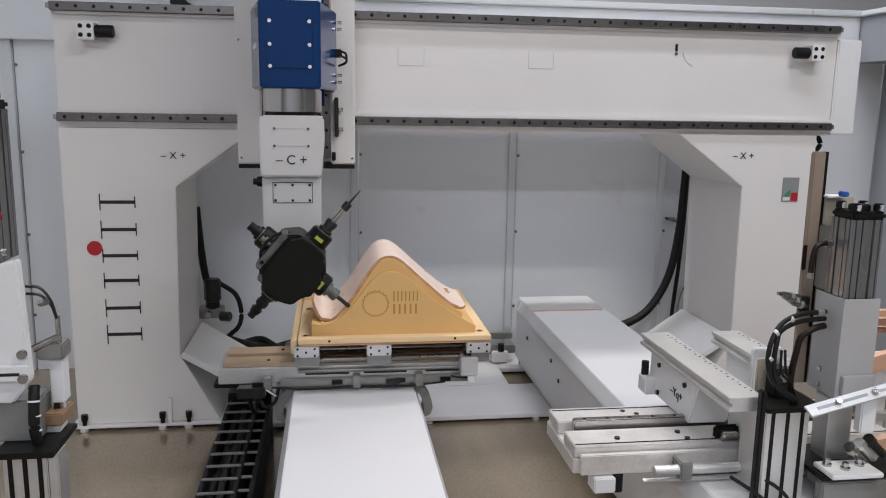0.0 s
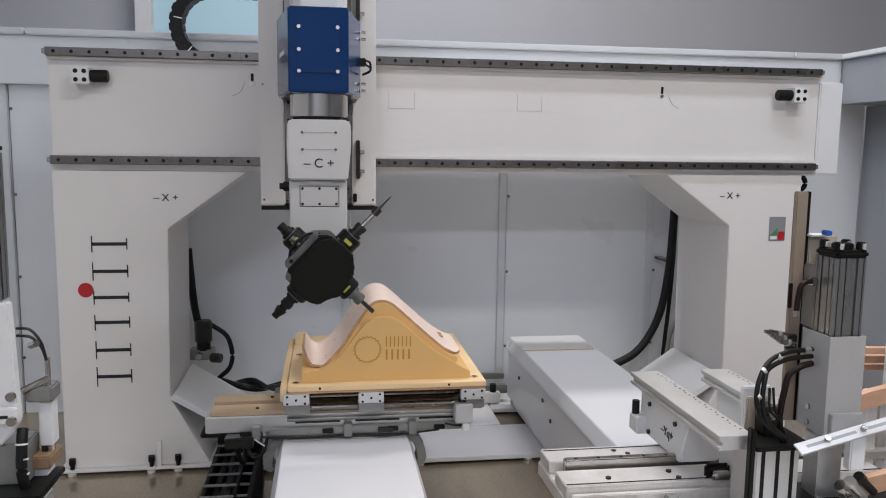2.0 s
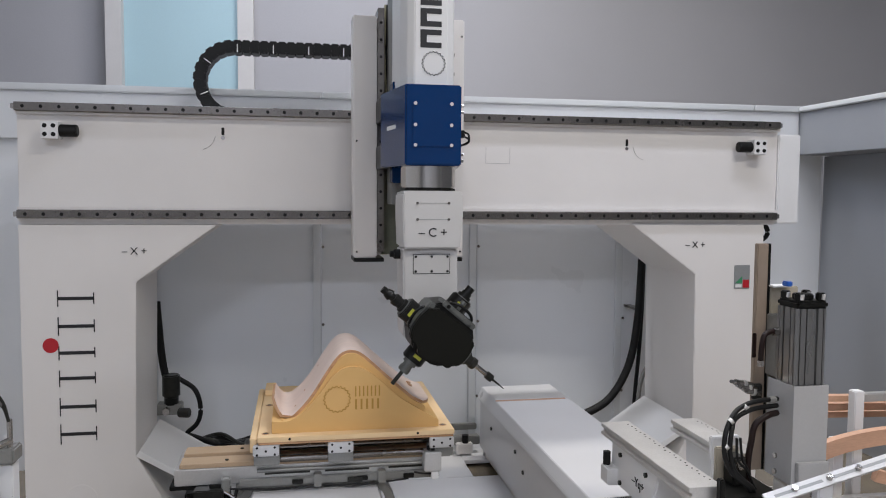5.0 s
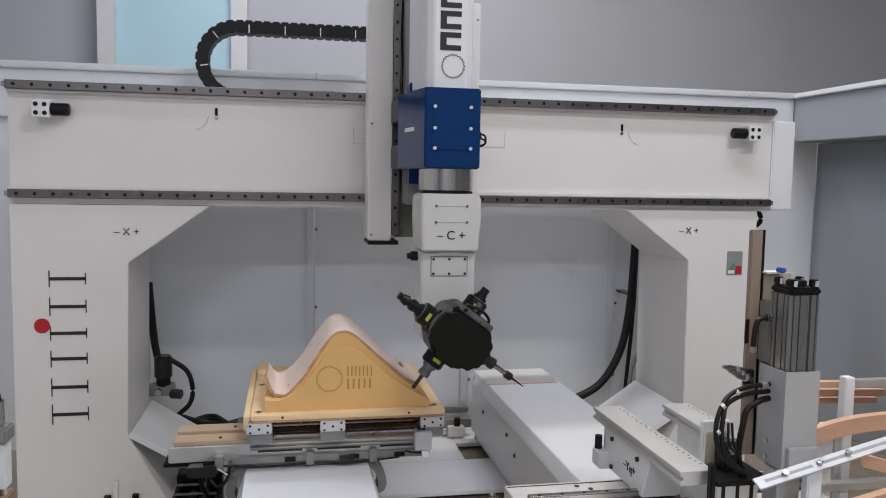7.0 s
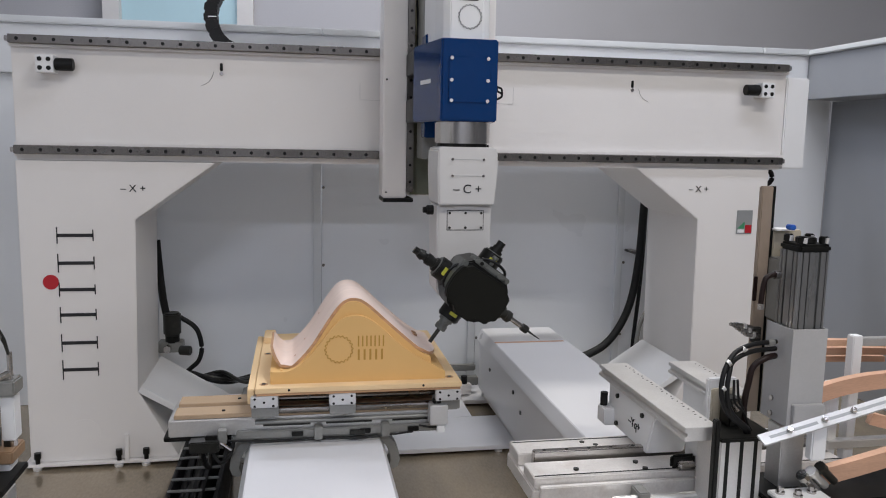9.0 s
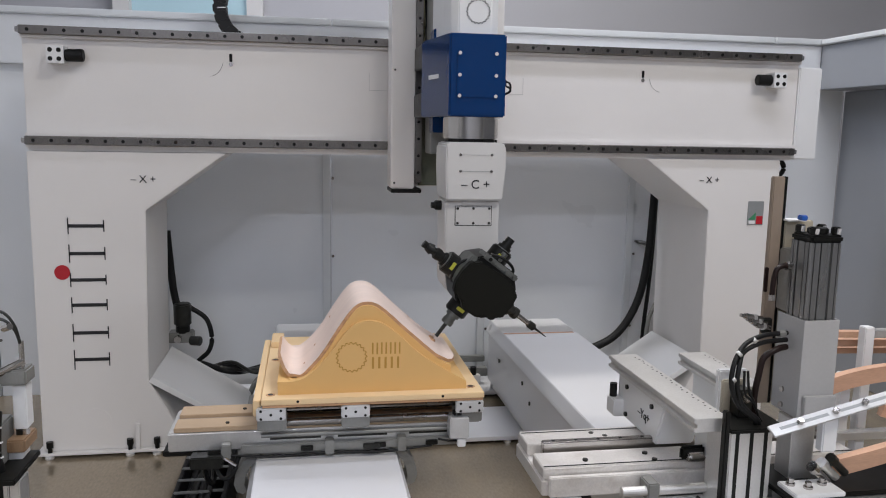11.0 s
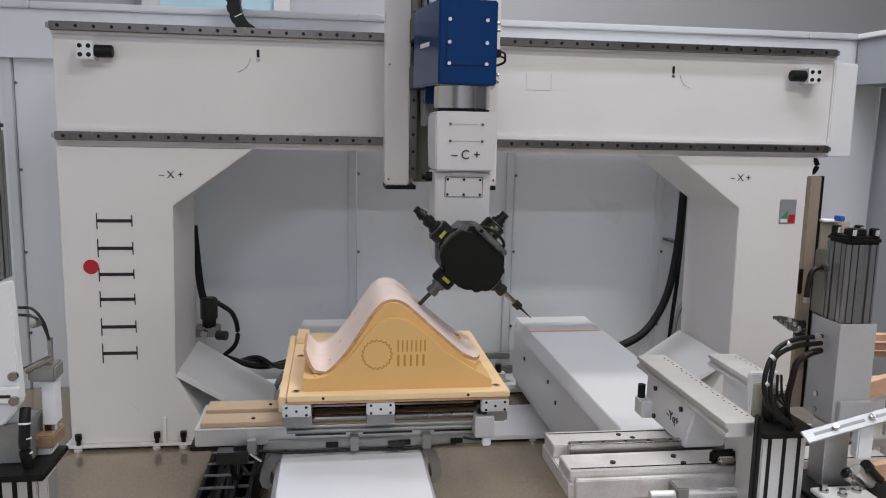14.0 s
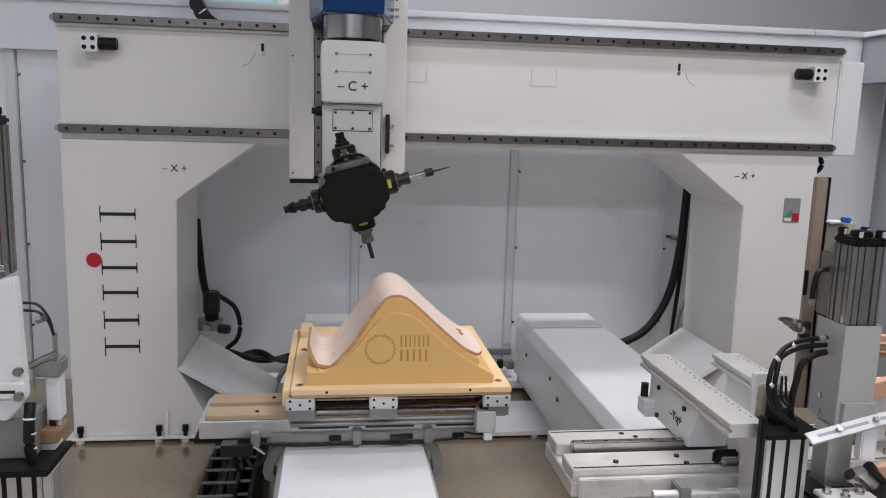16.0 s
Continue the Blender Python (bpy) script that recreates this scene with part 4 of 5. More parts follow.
for k in range(4):
    part("hose", tube([(-1.32, 0.66 + 0.02 * k, 0.27 - 0.02 * k), (-1.15, 0.70, 0.20 + 0.02 * k), (-1.00, 0.66 - 0.03 * k, 0.23), (-0.80, 0.72, 0.28 - 0.02 * k), (-0.55, 0.78, 0.27)], 0.017 - 0.002 * k), (RUBBER, DARKSTEEL)[k % 2], floor_hose, smooth=True)
part("pale_hose", tube([(-1.05, 0.60, 0.03), (-1.02, 0.56, 0.14), (-0.97, 0.58, 0.20), (-0.92, 0.64, 0.16), (-0.90, 0.70, 0.03)], 0.016), ALUGREY, floor_hose, smooth=True)

# ---- cable tray beside the left slideway, like a ladder ----
tray = thing("floor_cable_tray", (-1.1, -1.4, 0.0), "black cable chain with pale rungs lying along the slideway", "cable chain")
part("side_band", box(-1.205, -1.188, -3.0, -0.35, 0.05, 0.27, 0.004), RUBBER, tray)
part("side_band", box(-1.082, -1.065, -3.0, -0.35, 0.05, 0.27, 0.004), RUBBER, tray)
part("side_band", box(-1.03, -1.012, -3.0, -0.35, 0.05, 0.24, 0.004), RUBBER, tray)
part("tray_bed", box(-1.20, -1.012, -3.0, -0.35, 0.003, 0.048, 0.002), BLACK, tray)
for k in range(3):
    cx = -1.165 + 0.03 * k
    part("cable", tube([(cx + 0.006 * math.sin(1.7 * j + k), -0.4 - 0.25 * j, 0.21 + 0.02 * math.sin(2.3 * j + 2 * k)) for j in range(11)], 0.015, seg=8, steps=4), (RUBBER, DARKSTEEL, RUBBER)[k], tray, smooth=True)
rung = finish("rung", box(-0.066, 0.066, -0.005, 0.005, 0, 0.01, 0.003), ALUGREY)
short_rung = finish("short_rung", box(-0.022, 0.022, -0.006, 0.006, 0, 0.01, 0.003), ALUGREY)
for k in range(24):
    ob = new("rung", rung)
    ob.parent, ob.location = tray, Vector((-1.135, -0.42 - 0.11 * k, 0.27)) - ORIGIN[tray.name]
    ob = new("short_rung", short_rung)
    ob.parent, ob.location = tray, Vector((-1.046, -0.46 - 0.11 * k, 0.24)) - ORIGIN[tray.name]
part("chain_entry", box(-1.21, -1.01, -0.36, -0.26, 0.003, 0.30, 0.006), BLACK, tray)

# ---- second table with its cross slide ----
cross = thing("cross_table", (0.6, -1.62, 0.48), "aluminium machine table with two raised profile rails", "machine table")
part("rear_plate", box(0.045, 1.15, -1.535, -1.415, 0.55, 0.592, 0.003), ALUTOP, cross)
part("front_plate", box(0.045, 1.15, -1.725, -1.60, 0.55, 0.588, 0.003), ALUTOP, cross)
part("body", box(0.04, 1.15, -1.73, -1.41, 0.497, 0.549, 0.004), ALUTOP, cross)
part("front_step", box(0.06, 1.15, -1.752, -1.7305, 0.50, 0.566, 0.003), ALUTOP, cross)
part("edge_groove", box(0.05, 1.15, -1.715, -1.709, 0.5885, 0.5893), BLACK, cross)
part("edge_groove", box(0.05, 1.15, -1.437, -1.431, 0.5925, 0.5933), BLACK, cross)
rail = part("linear_rail", box(0.085, 1.15, -1.583, -1.553, 0.55, 0.615, 0.004), STAINLESS, cross, "bright ground linear rail")
me = finish("bolt_hole", rod((0, 0, 0), (0, 0, 0.001), 0.006, seg=10), BLACK)
for k in range(13):
    ob = new("bolt_hole", me)
    ob.parent, ob.location = rail, Vector((0.125 + 0.08 * k, -1.568, 0.6148)) - ORIGIN[cross.name]
for bx, by in ((0.30, -1.46), (0.34, -1.49), (0.42, -1.65), (0.20, -1.68), (0.43, -1.705)):
    part("bolt_head", rod((bx, by, 0.586), (bx, by, 0.5945), 0.009, seg=12), DARKSTEEL, cross)
part("saddle", box(0.39, 0.93, -1.75, -1.42, 0.484, 0.496, 0.002), ALUGREY, cross)
part("round_bar", rod((0.28, -1.80, 0.53), (1.15, -1.80, 0.53), 0.016, seg=16), ALU, cross)
part("thin_bar", rod((0.25, -1.785, 0.49), (1.15, -1.785, 0.49), 0.008, seg=12), ALU, cross)
part("clamp", box(0.36, 0.40, -1.82, -1.7525, 0.50, 0.56, 0.004), ALUGREY, cross)
part("valve", box(0.10, 0.17, -1.77, -1.70, 0.445, 0.496, 0.004), WHITE2, cross)
part("valve_plug", rod((0.185, -1.74, 0.44), (0.185, -1.74, 0.496), 0.018, seg=12), RUBBER, cross)
part("air_hose", tube([(0.55, -1.90, 0.56), (0.62, -1.96, 0.52), (0.66, -1.98, 0.44), (0.70, -1.96, 0.36)], 0.006, seg=8), RUBBER, cross)
part("air_hose", tube([(0.48, -1.90, 0.55), (0.56, -1.97, 0.50), (0.61, -1.99, 0.42), (0.66, -1.96, 0.34)], 0.006, seg=8), RUBBER, cross)
part("rail_pedestal", prism([(-1.60, 0.594), (-1.26, 0.594), (-1.26, 0.757), (-1.66, 0.757)], "x", 0.478, 0.62, 0.006), WHITE2, cross)
words("\u2013Yq+", 0.045, INK, Matrix.Translation((0.4768, -1.50, 0.665)) @ pose(0, 0, 0, 90, 0, -90), cross)
part("pedestal_foot", box(0.44, 0.50, -1.32, -1.245, 0.594, 0.66, 0.005), WHITE2, cross)
part("pedestal_knob", rod((0.455, -1.27, 0.66), (0.455, -1.27, 0.71), 0.014, seg=12), RUBBER, cross)
part("pedestal_foot", box(0.60, 0.68, -1.75, -1.64, 0.594, 0.70, 0.006), WHITE2, cross)
part("motor", rod((0.64, -1.80, 0.63), (0.64, -1.752, 0.63), 0.032, seg=16), RUBBER, cross)
part("roller_bracket", box(0.515, 0.60, -1.722, -1.70, 0.5885, 0.635, 0.008), BLACK, cross)
part("roller", rod((0.53, -1.735, 0.605), (0.585, -1.735, 0.605), 0.016, seg=14, bevel=0.003), STAINLESS, cross)
for bx, bz in ((0.50, 0.72), (0.59, 0.72), (0.50, 0.615)):
    part("pedestal_screw", rod((0.478, -1.35 - (bx - 0.5) * 2.4, bz), (0.470, -1.35 - (bx - 0.5) * 2.4, bz), 0.009, seg=10), DARKSTEEL, cross)
PROFILE = [(-0.056, 0.0), (0.056, 0.0), (0.056, 0.012), (0.046, 0.016), (0.046, 0.026), (0.056, 0.03), (0.056, 0.044), (-0.056, 0.044), (-0.056, 0.03), (-0.046, 0.026), (-0.046, 0.016), (-0.056, 0.012)]
for cx, ya in ((0.512, -1.905), (0.80, -1.635)):
    bar = part("profile_rail", prism([(cx + u, 0.758 + v) for u, v in PROFILE], "y", ya, -1.205, 0.0015), ALU, cross, "grooved aluminium profile rail")
    me = finish("hole", rod((0, 0, 0), (0, 0, 0.0009), 0.0035, seg=8), DARKSTEEL)
    for k in range(int((-1.27 - ya) / 0.026)):
        ob = new("hole", me)
        ob.parent, ob.location = bar, Vector((cx + 0.034 + 0.004 * (k % 3), -1.25 - 0.026 * k, 0.802)) - ORIGIN[cross.name]
part("rail_pedestal", box(0.76, 0.86, -1.545, -1.30, 0.594, 0.757, 0.006), WHITE2, cross)
part("end_plate", box(0.665, 0.77, -1.66, -1.636, 0.5885, 0.872, 0.004), WHITE2, cross, "white upright end plate")

# ---- clamping units at both sides: profile post, cylinder, guard box, hoses ----


def profile_post(x0, x1, y0, y1, z0, z1):
    bm = bmesh.new()
    box(x0, x1, y0, y1, z0, z1, 0.003, bm=bm)
    return bm


def slots(bm_parent, x0, x1, y0, z0, z1, n):
    for k in range(n):
        c = x0 + (x1 - x0) * (k + 0.5) / n
        part("slot", box(c - 0.006, c + 0.006, y0 - 0.0012, y0 + 0.004, z0, z1), BLACK, bm_parent)


def finned_cylinder(owner, x0, x1, y0, y1, z0, z1):
    """A pneumatic cylinder of grooved profile with a black bolted head."""
    w, d = x1 - x0, y1 - y0
    grooves = ((0.10, 0.13), (0.30, 0.34), (0.62, 0.70), (0.86, 0.89))
    front, right = [(x0 + 0.006, y0)], [(x1, y0 + 0.006)]
    for a, b in grooves:
        front += [(x0 + w * a, y0), (x0 + w * a, y0 + 0.009), (x0 + w * b, y0 + 0.009), (x0 + w * b, y0)]
        right += [(x1, y0 + d * a), (x1 - 0.009, y0 + d * a), (x1 - 0.009, y0 + d * b), (x1, y0 + d * b)]
    front.append((x1 - 0.006, y0))
    right.append((x1, y1))
    left = [(x0 + (x1 - x), y) for x, y in right[::-1]]
    part("barrel", prism(front + right + left, "z", z0, z1), BARREL, owner, "grooved grey alloy cylinder barrel")
    cap = part("cylinder_head", box(x0 - 0.003, x1 + 0.003, y0 - 0.003, y1 + 0.003, z1, z1 + 0.024, 0.007), BLACK, owner)
    part("head_boss", rod((x0 + w / 2, y0 + d / 2, z1 + 0.024), (x0 + w / 2, y0 + d / 2, z1 + 0.042), w * 0.30, seg=20, bevel=0.003), BLACK, cap)
    for u in (0.15, 0.85):
        for v in (0.15, 0.85):
            c = Vector((x0 + w * u, y0 + d * v, z1 + 0.024))
            part("tie_rod_nut", rod(c, c + Vector((0, 0, 0.024)), 0.0145, seg=14, bevel=0.003), BLACK, cap)
            part("tie_rod_end", rod(c + Vector((0, -0.013, 0.004)), c + Vector((0, -0.0155, 0.020)), 0.006, seg=8), CHROME, cap)


unit = thing("clamping_unit", (0.75, -1.85, 0), "grey pneumatic clamping unit on an aluminium profile post", "clamping unit", group="clamping units")
post = part("profile_post", profile_post(0.562, 0.702, -1.93, -1.79, 0.0, 0.765), ALU, unit, "aluminium profile post with dark slots")
slots(post, 0.562, 0.702, -1.93, 0.02, 0.76, 3)
part("side_bar", box(0.535, 0.551, -1.945, -1.92, 0.0, 0.835, 0.003), BLACK, unit)
part("cap_plate", box(0.552, 0.74, -1.95, -1.78, 0.766, 0.779, 0.003), BLACK, unit, "black cap plate")
CREAM = material("cream_paint", (0.46, 0.41, 0.32), 0.5, var=0.05, stain_sheen=0.15)
HOSE = material("brown_hose", (0.014, 0.007, 0.006), 0.4, var=0.1, spec=0.25)
part("tall_board", box(0.762, 0.802, -1.735, -1.715, 0.78, 1.525, 0.003), SHADEDTAN, unit, "tall tan back board, darkened for the shade on it")
part("board_edge", box(0.8025, 0.810, -1.734, -1.715, 0.78, 1.525), BLACK, unit)
part("back_plate", box(0.8125, 0.912, -1.735, -1.715, 0.78, 1.385, 0.003), CREAM, unit, "cream painted back plate")
part("top_lip", box(0.806, 0.87, -1.76, -1.71, 1.385, 1.391, 0.001), WHITE2, unit)
part("board_latch", box(0.752, 0.765, -1.742, -1.7355, 1.155, 1.235, 0.002), HOSE, unit)
finned_cylinder(unit, 0.797, 0.900, -1.90, -1.80, 1.08, 1.335)
part("cylinder_foot", box(0.80, 0.895, -1.799, -1.7355, 1.10, 1.30, 0.004), ALUGREY, unit)
folded = [(0.788, -1.772), (0.788, -1.912), (0.906, -1.912), (0.906, -1.772), (0.902, -1.772), (0.902, -1.908), (0.792, -1.908), (0.792, -1.772)]
guard = part("guard_box", prism(folded, "z", 0.79, 1.100, 0.0008), GUARD, unit, "white folded sheet-metal guard, its shade painted as grey")
bolts([(0.842, -1.912, 0.842), (0.875, -1.912, 0.842), (0.875, -1.912, 0.815), (0.842, -1.912, 0.815)], 0.004, 0.002, DARKSTEEL, guard)
bolts([(0.788, -1.83, 0.86), (0.788, -1.83, 0.81)], 0.009, 0.006, STAINLESS, guard, axis=(-1, 0, 0))
part("foot_bracket", box(0.800, 0.905, -1.93, -1.9125, 0.779, 0.865, 0.002), GUARD, unit)
part("port_plug", box(0.828, 0.848, -1.80, -1.77, 1.392, 1.408, 0.003), CLEAR, unit)
part("elbow", tube([(0.782, -1.83, 1.255), (0.752, -1.835, 1.256), (0.728, -1.84, 1.245), (0.720, -1.84, 1.205), (0.718, -1.84, 1.165)], 0.0085, seg=10), HOSE, unit, smooth=True)
part("elbow_nut", rod((0.762, -1.832, 1.2555), (0.782, -1.83, 1.255), 0.013, seg=6), STAINLESS, unit)
part("elbow_nut", rod((0.7185, -1.84, 1.150), (0.718, -1.84, 1.168), 0.011, seg=6), STAINLESS, unit)
part("elbow", tube([(0.780, -1.84, 1.00), (0.735, -1.86, 0.998), (0.695, -1.86, 0.972), (0.683, -1.86, 0.92), (0.680, -1.85, 0.85), (0.684, -1.85, 0.779)], 0.010, seg=10), HOSE, unit, smooth=True)
for k, dz in enumerate((0, -0.022)):
    part("black_hose", tube([(0.78, -1.84, 1.045 + dz), (0.68, -1.87, 1.046 + dz), (0.61, -1.89, 1.025 + dz), (0.562 + 0.018 * k, -1.92, 0.975), (0.553 + 0.018 * k, -1.93, 0.91), (0.58 + 0.012 * k, -1.93, 0.85), (0.64 + 0.01 * k, -1.92, 0.80), (0.655 + 0.01 * k, -1.91, 0.779)], 0.0075, seg=10), RUBBER, unit, smooth=True)
for k in range(2):
    part("thin_hose", tube([(0.60 + 0.012 * k, -1.915, 0.95), (0.612 + 0.015 * k, -1.905, 0.88), (0.645, -1.90, 0.845 + 0.01 * k), (0.672, -1.89, 0.80), (0.675 + 0.01 * k, -1.89, 0.779)], 0.004, seg=8), RUBBER, unit, smooth=True)
for x, y, z in ((0.645, -1.88, 1.035), (0.582, -1.91, 1.002), (0.558, -1.928, 0.93)):
    part("tie_band", rod((x - 0.004, y, z - 0.003), (x + 0.004, y, z + 0.003), 0.0105, seg=12), ALU, unit)
part("hose_nut", rod((0.745, -1.85, 1.0435), (0.768, -1.845, 1.045), 0.011, seg=6), ALUGREY, unit)
# throttle valves on the board
for k in range(3):
    a, b = Vector((0.682 + 0.020 * k, -1.76, 1.082 - 0.014 * k)), Vector((0.750 + 0.014 * k, -1.747, 1.066 - 0.014 * k))
    part("throttle_valve", rod(a, b, 0.010, bm=rod(a - (b - a) * 0.25, a, 0.006, seg=8), seg=10), STAINLESS, unit)
    part("valve_ring", rod(a.lerp(b, 0.45), a.lerp(b, 0.6), 0.0125, seg=10), ALU, unit)
part("valve_mount", box(0.752, 0.785, -1.752, -1.736, 1.02, 1.07, 0.003), DARKSTEEL, unit)
part("valve_block", box(0.625, 0.672, -1.86, -1.80, 0.779, 0.87, 0.006), DARKSTEEL, unit)
part("valve_plate", box(0.60, 0.68, -1.80, -1.785, 0.779, 0.885, 0.004), CREAM, unit)
part("valve_dial", rod((0.648, -1.863, 0.845), (0.648, -1.8605, 0.845), 0.016, seg=14), STAINLESS, unit)
part("base_foot", box(0.53, 1.05, -2.02, -1.72, 0.0, 0.033, 0.004), DARKSTEEL, unit)
part("second_post", profile_post(0.80, 0.88, -1.88, -1.80, 0.034, 0.778), ALU, unit, "aluminium profile post with dark slots")
clamp = prism([(-0.020, -0.004), (0.020, -0.004), (0.020, 0.004), (-0.020, 0.004)], "x", 0.0, 0.60, 0.001)
arm_rail = part("clamp_arm", clamp, LUGGREY, unit, "white slotted clamp arm")
part("arm_slot", box(0.03, 0.20, -0.005, 0.005, 0.0036, 0.0046, bm=box(0.24, 0.57, -0.005, 0.005, 0.0036, 0.0046)), SIGNGREY, arm_rail)
for bx in (0.10, 0.225, 0.33):
    part("arm_bolt", rod((bx, 0, 0.004), (bx, 0, 0.016), 0.010, seg=6), STAINLESS, arm_rail)
for ob in (arm_rail, *arm_rail.children):
    ob.data.transform(Matrix.Translation(ORIGIN[unit.name]))
arm_rail.matrix_basis = Matrix.Translation(Vector((0.655, -1.99, 0.785)) - ORIGIN[unit.name]) @ pose(0, 0, 0, 28, -11, 5)
part("arm_bracket", box(0.845, 0.895, -1.965, -1.931, 0.70, 0.815, 0.004), WHITE2, unit)
part("lower_plate", box(0.72, 1.3, -1.99, -1.76, 0.565, 0.58, 0.003), BLACK, unit)
part("lower_beam", box(0.72, 1.3, -2.0, -1.96, 0.50, 0.562, 0.004), ALUGREY, unit)
part("mount_plate", box(0.735, 0.90, -2.02, -1.92, 0.581, 0.596, 0.003), WHITE2, unit, "white bolted mounting plate")
for mx, my in ((0.76, -1.95), (0.80, -1.98), (0.86, -1.96)):
    part("mount_bolt", rod((mx, my, 0.596), (mx, my, 0.603), 0.014, bm=rod((mx, my, 0.603), (mx, my, 0.617), 0.010, seg=6), seg=14), STAINLESS, unit)
for k in range(3):
    c = Vector((0.84 + 0.03 * k, -1.95, 0.64 + 0.012 * k))
    part("clevis", rod(c, c + Vector((0.05, 0.01, -0.045)), 0.013, bm=rod(c, c + Vector((-0.015, -0.003, 0.013)), 0.018, seg=10), seg=12), (STAINLESS, ALU, DARKSTEEL)[k], unit)

left_unit = thing("clamping_unit", (-1.5, -1.85, 0), "grey pneumatic clamping unit with white guard box and hoses", "clamping unit", group="clamping units")
post = part("profile_post", profile_post(-1.565, -1.455, -1.95, -1.83, 0.0, 0.735), ALU, left_unit, "aluminium profile post with dark slots")
slots(post, -1.565, -1.455, -1.95, 0.02, 0.73, 3)
part("rear_post", profile_post(-1.453, -1.428, -1.95, -1.88, 0.0, 0.735), ALU, left_unit)
part("cap_plate", box(-1.58, -1.428, -1.98, -1.78, 0.736, 0.752, 0.003), BLACK, left_unit, "black cap plate")
finned_cylinder(left_unit, -1.70, -1.555, -1.90, -1.76, 1.23, 1.62)
guard = part("guard_box", prism([(-1.70, 0.875), (-1.54, 0.865), (-1.505, 0.905), (-1.492, 0.93), (-1.503, 1.245), (-1.70, 1.19)], "y", -1.92, -1.885, 0.004), WHITE2, left_unit, "white sheet-metal guard box")
part("sensor", box(-1.554, -1.545, -1.88, -1.872, 1.342, 1.356, 0.002), RED, left_unit, "small red sensor")
bolts([(-1.548, -1.885, 1.26)], 0.010, 0.012, STAINLESS, left_unit, axis=(1, 0, 0))
part("slotted_plate", box(-1.62, -1.49, -1.938, -1.921, 0.93, 0.972, 0.003), WHITE2, left_unit)
part("plate_slot", box(-1.60, -1.51, -1.9392, -1.9375, 0.946, 0.954), DARKSTEEL, left_unit)
bolts([(-1.505, -1.921, 1.00), (-1.50, -1.938, 0.94)], 0.012, 0.012, STAINLESS, left_unit)
part("black_hose", tube([(-1.49, -1.90, 0.905), (-1.487, -1.92, 0.87), (-1.487, -1.93, 0.80), (-1.483, -1.92, 0.752)], 0.014, seg=12), RUBBER, left_unit, smooth=True)
for z in (0.79, 0.83, 0.87):
    part("hose_band", rod((-1.486, -1.925, z), (-1.486, -1.924, z + 0.004), 0.0155, seg=12), WHITE2, left_unit)
part("foot_plate", box(-1.60, -1.485, -1.90, -1.80, 0.753, 0.865, 0.004), ALUGREY, left_unit)
part("wood_pad", box(-1.485, -1.415, -1.86, -1.76, 0.775, 0.81, 0.004), PADWOOD, left_unit, "small brown wooden pad")
part("pad_base", box(-1.475, -1.425, -1.85, -1.79, 0.753, 0.774, 0.003), WHITE2, left_unit)
part("pad_bolt", rod((-1.428, -1.81, 0.81), (-1.428, -1.81, 0.84), 0.011, seg=14), STAINLESS, left_unit)
part("white_block", box(-1.45, -1.415, -1.83, -1.78, 0.83, 0.955, 0.003), WHITE2, left_unit)
part("support_stem", box(-1.45, -1.425, -1.82, -1.79, 0.80, 0.83, 0.002), DARKSTEEL, left_unit)
part("valve_block", box(-1.475, -1.405, -1.85, -1.78, 0.958, 1.0, 0.005), ALUGREY, left_unit)
part("valve_tube", rod((-1.48, -1.85, 0.99), (-1.415, -1.83, 1.02), 0.010, seg=10), STAINLESS, left_unit)
part("valve_tube", rod((-1.42, -1.83, 1.0), (-1.42, -1.83, 1.075), 0.007, seg=10), STAINLESS, left_unit)
for k in range(2):
    part("thin_hose", tube([(-1.49, -1.84, 1.16 - 0.02 * k), (-1.455, -1.84, 1.155 - 0.02 * k), (-1.43, -1.84, 1.12 - 0.012 * k), (-1.42, -1.835, 1.07)], 0.004, seg=8), DARKSTEEL, left_unit, smooth=True)
part("clip_bolt", rod((-1.478, -1.85, 1.115), (-1.455, -1.87, 1.125), 0.009, seg=8), STAINLESS, left_unit)
part("pale_tab", prism([(-1.448, 1.0), (-1.425, 1.0), (-1.428, 1.03), (-1.446, 1.02)], "y", -1.80, -1.795), WHITE2, left_unit)

for ob in left_unit.children:
    if ob.name.split(".")[0] in ("white_block", "valve_block", "valve_tube", "thin_hose", "pale_tab", "support_stem", "wood_pad", "pad_base", "pad_bolt"):
        ob.location.x -= 0.025

# ---- bent wooden parts waiting in the rack ----


def bent_bar(points, w, hgt):
    bm = bmesh.new()
    P = [Vector(p) for p in points]
    rings = []
    n = 28
    for k in range(n + 1):
        t = k / n
        a = (1 - t) ** 2 * P[0] + 2 * t * (1 - t) * P[1] + t * t * P[2]
        d = (2 * (1 - t) * (P[1] - P[0]) + 2 * t * (P[2] - P[1])).normalized()
        s = Vector((-d.y, d.x, 0)).normalized()
        u = d.cross(s)
        rings.append([bm.verts.new(a + s * (w / 2 * p) + u * (hgt / 2 * q)) for p, q in ((-1, -1), (1, -1), (1, 1), (-1, 1))])
    for a, b in zip(rings, rings[1:]):
        for k in range(4):
            bm.faces.new((a[k], a[(k + 1) % 4], b[(k + 1) % 4], b[k]))
    bm.faces.new(rings[0])
    bm.faces.new(rings[-1])
    return bm


rack = thing("parts_rack", (1.2, -1.6, 0), "white metal rack for curved wooden parts", "rack")
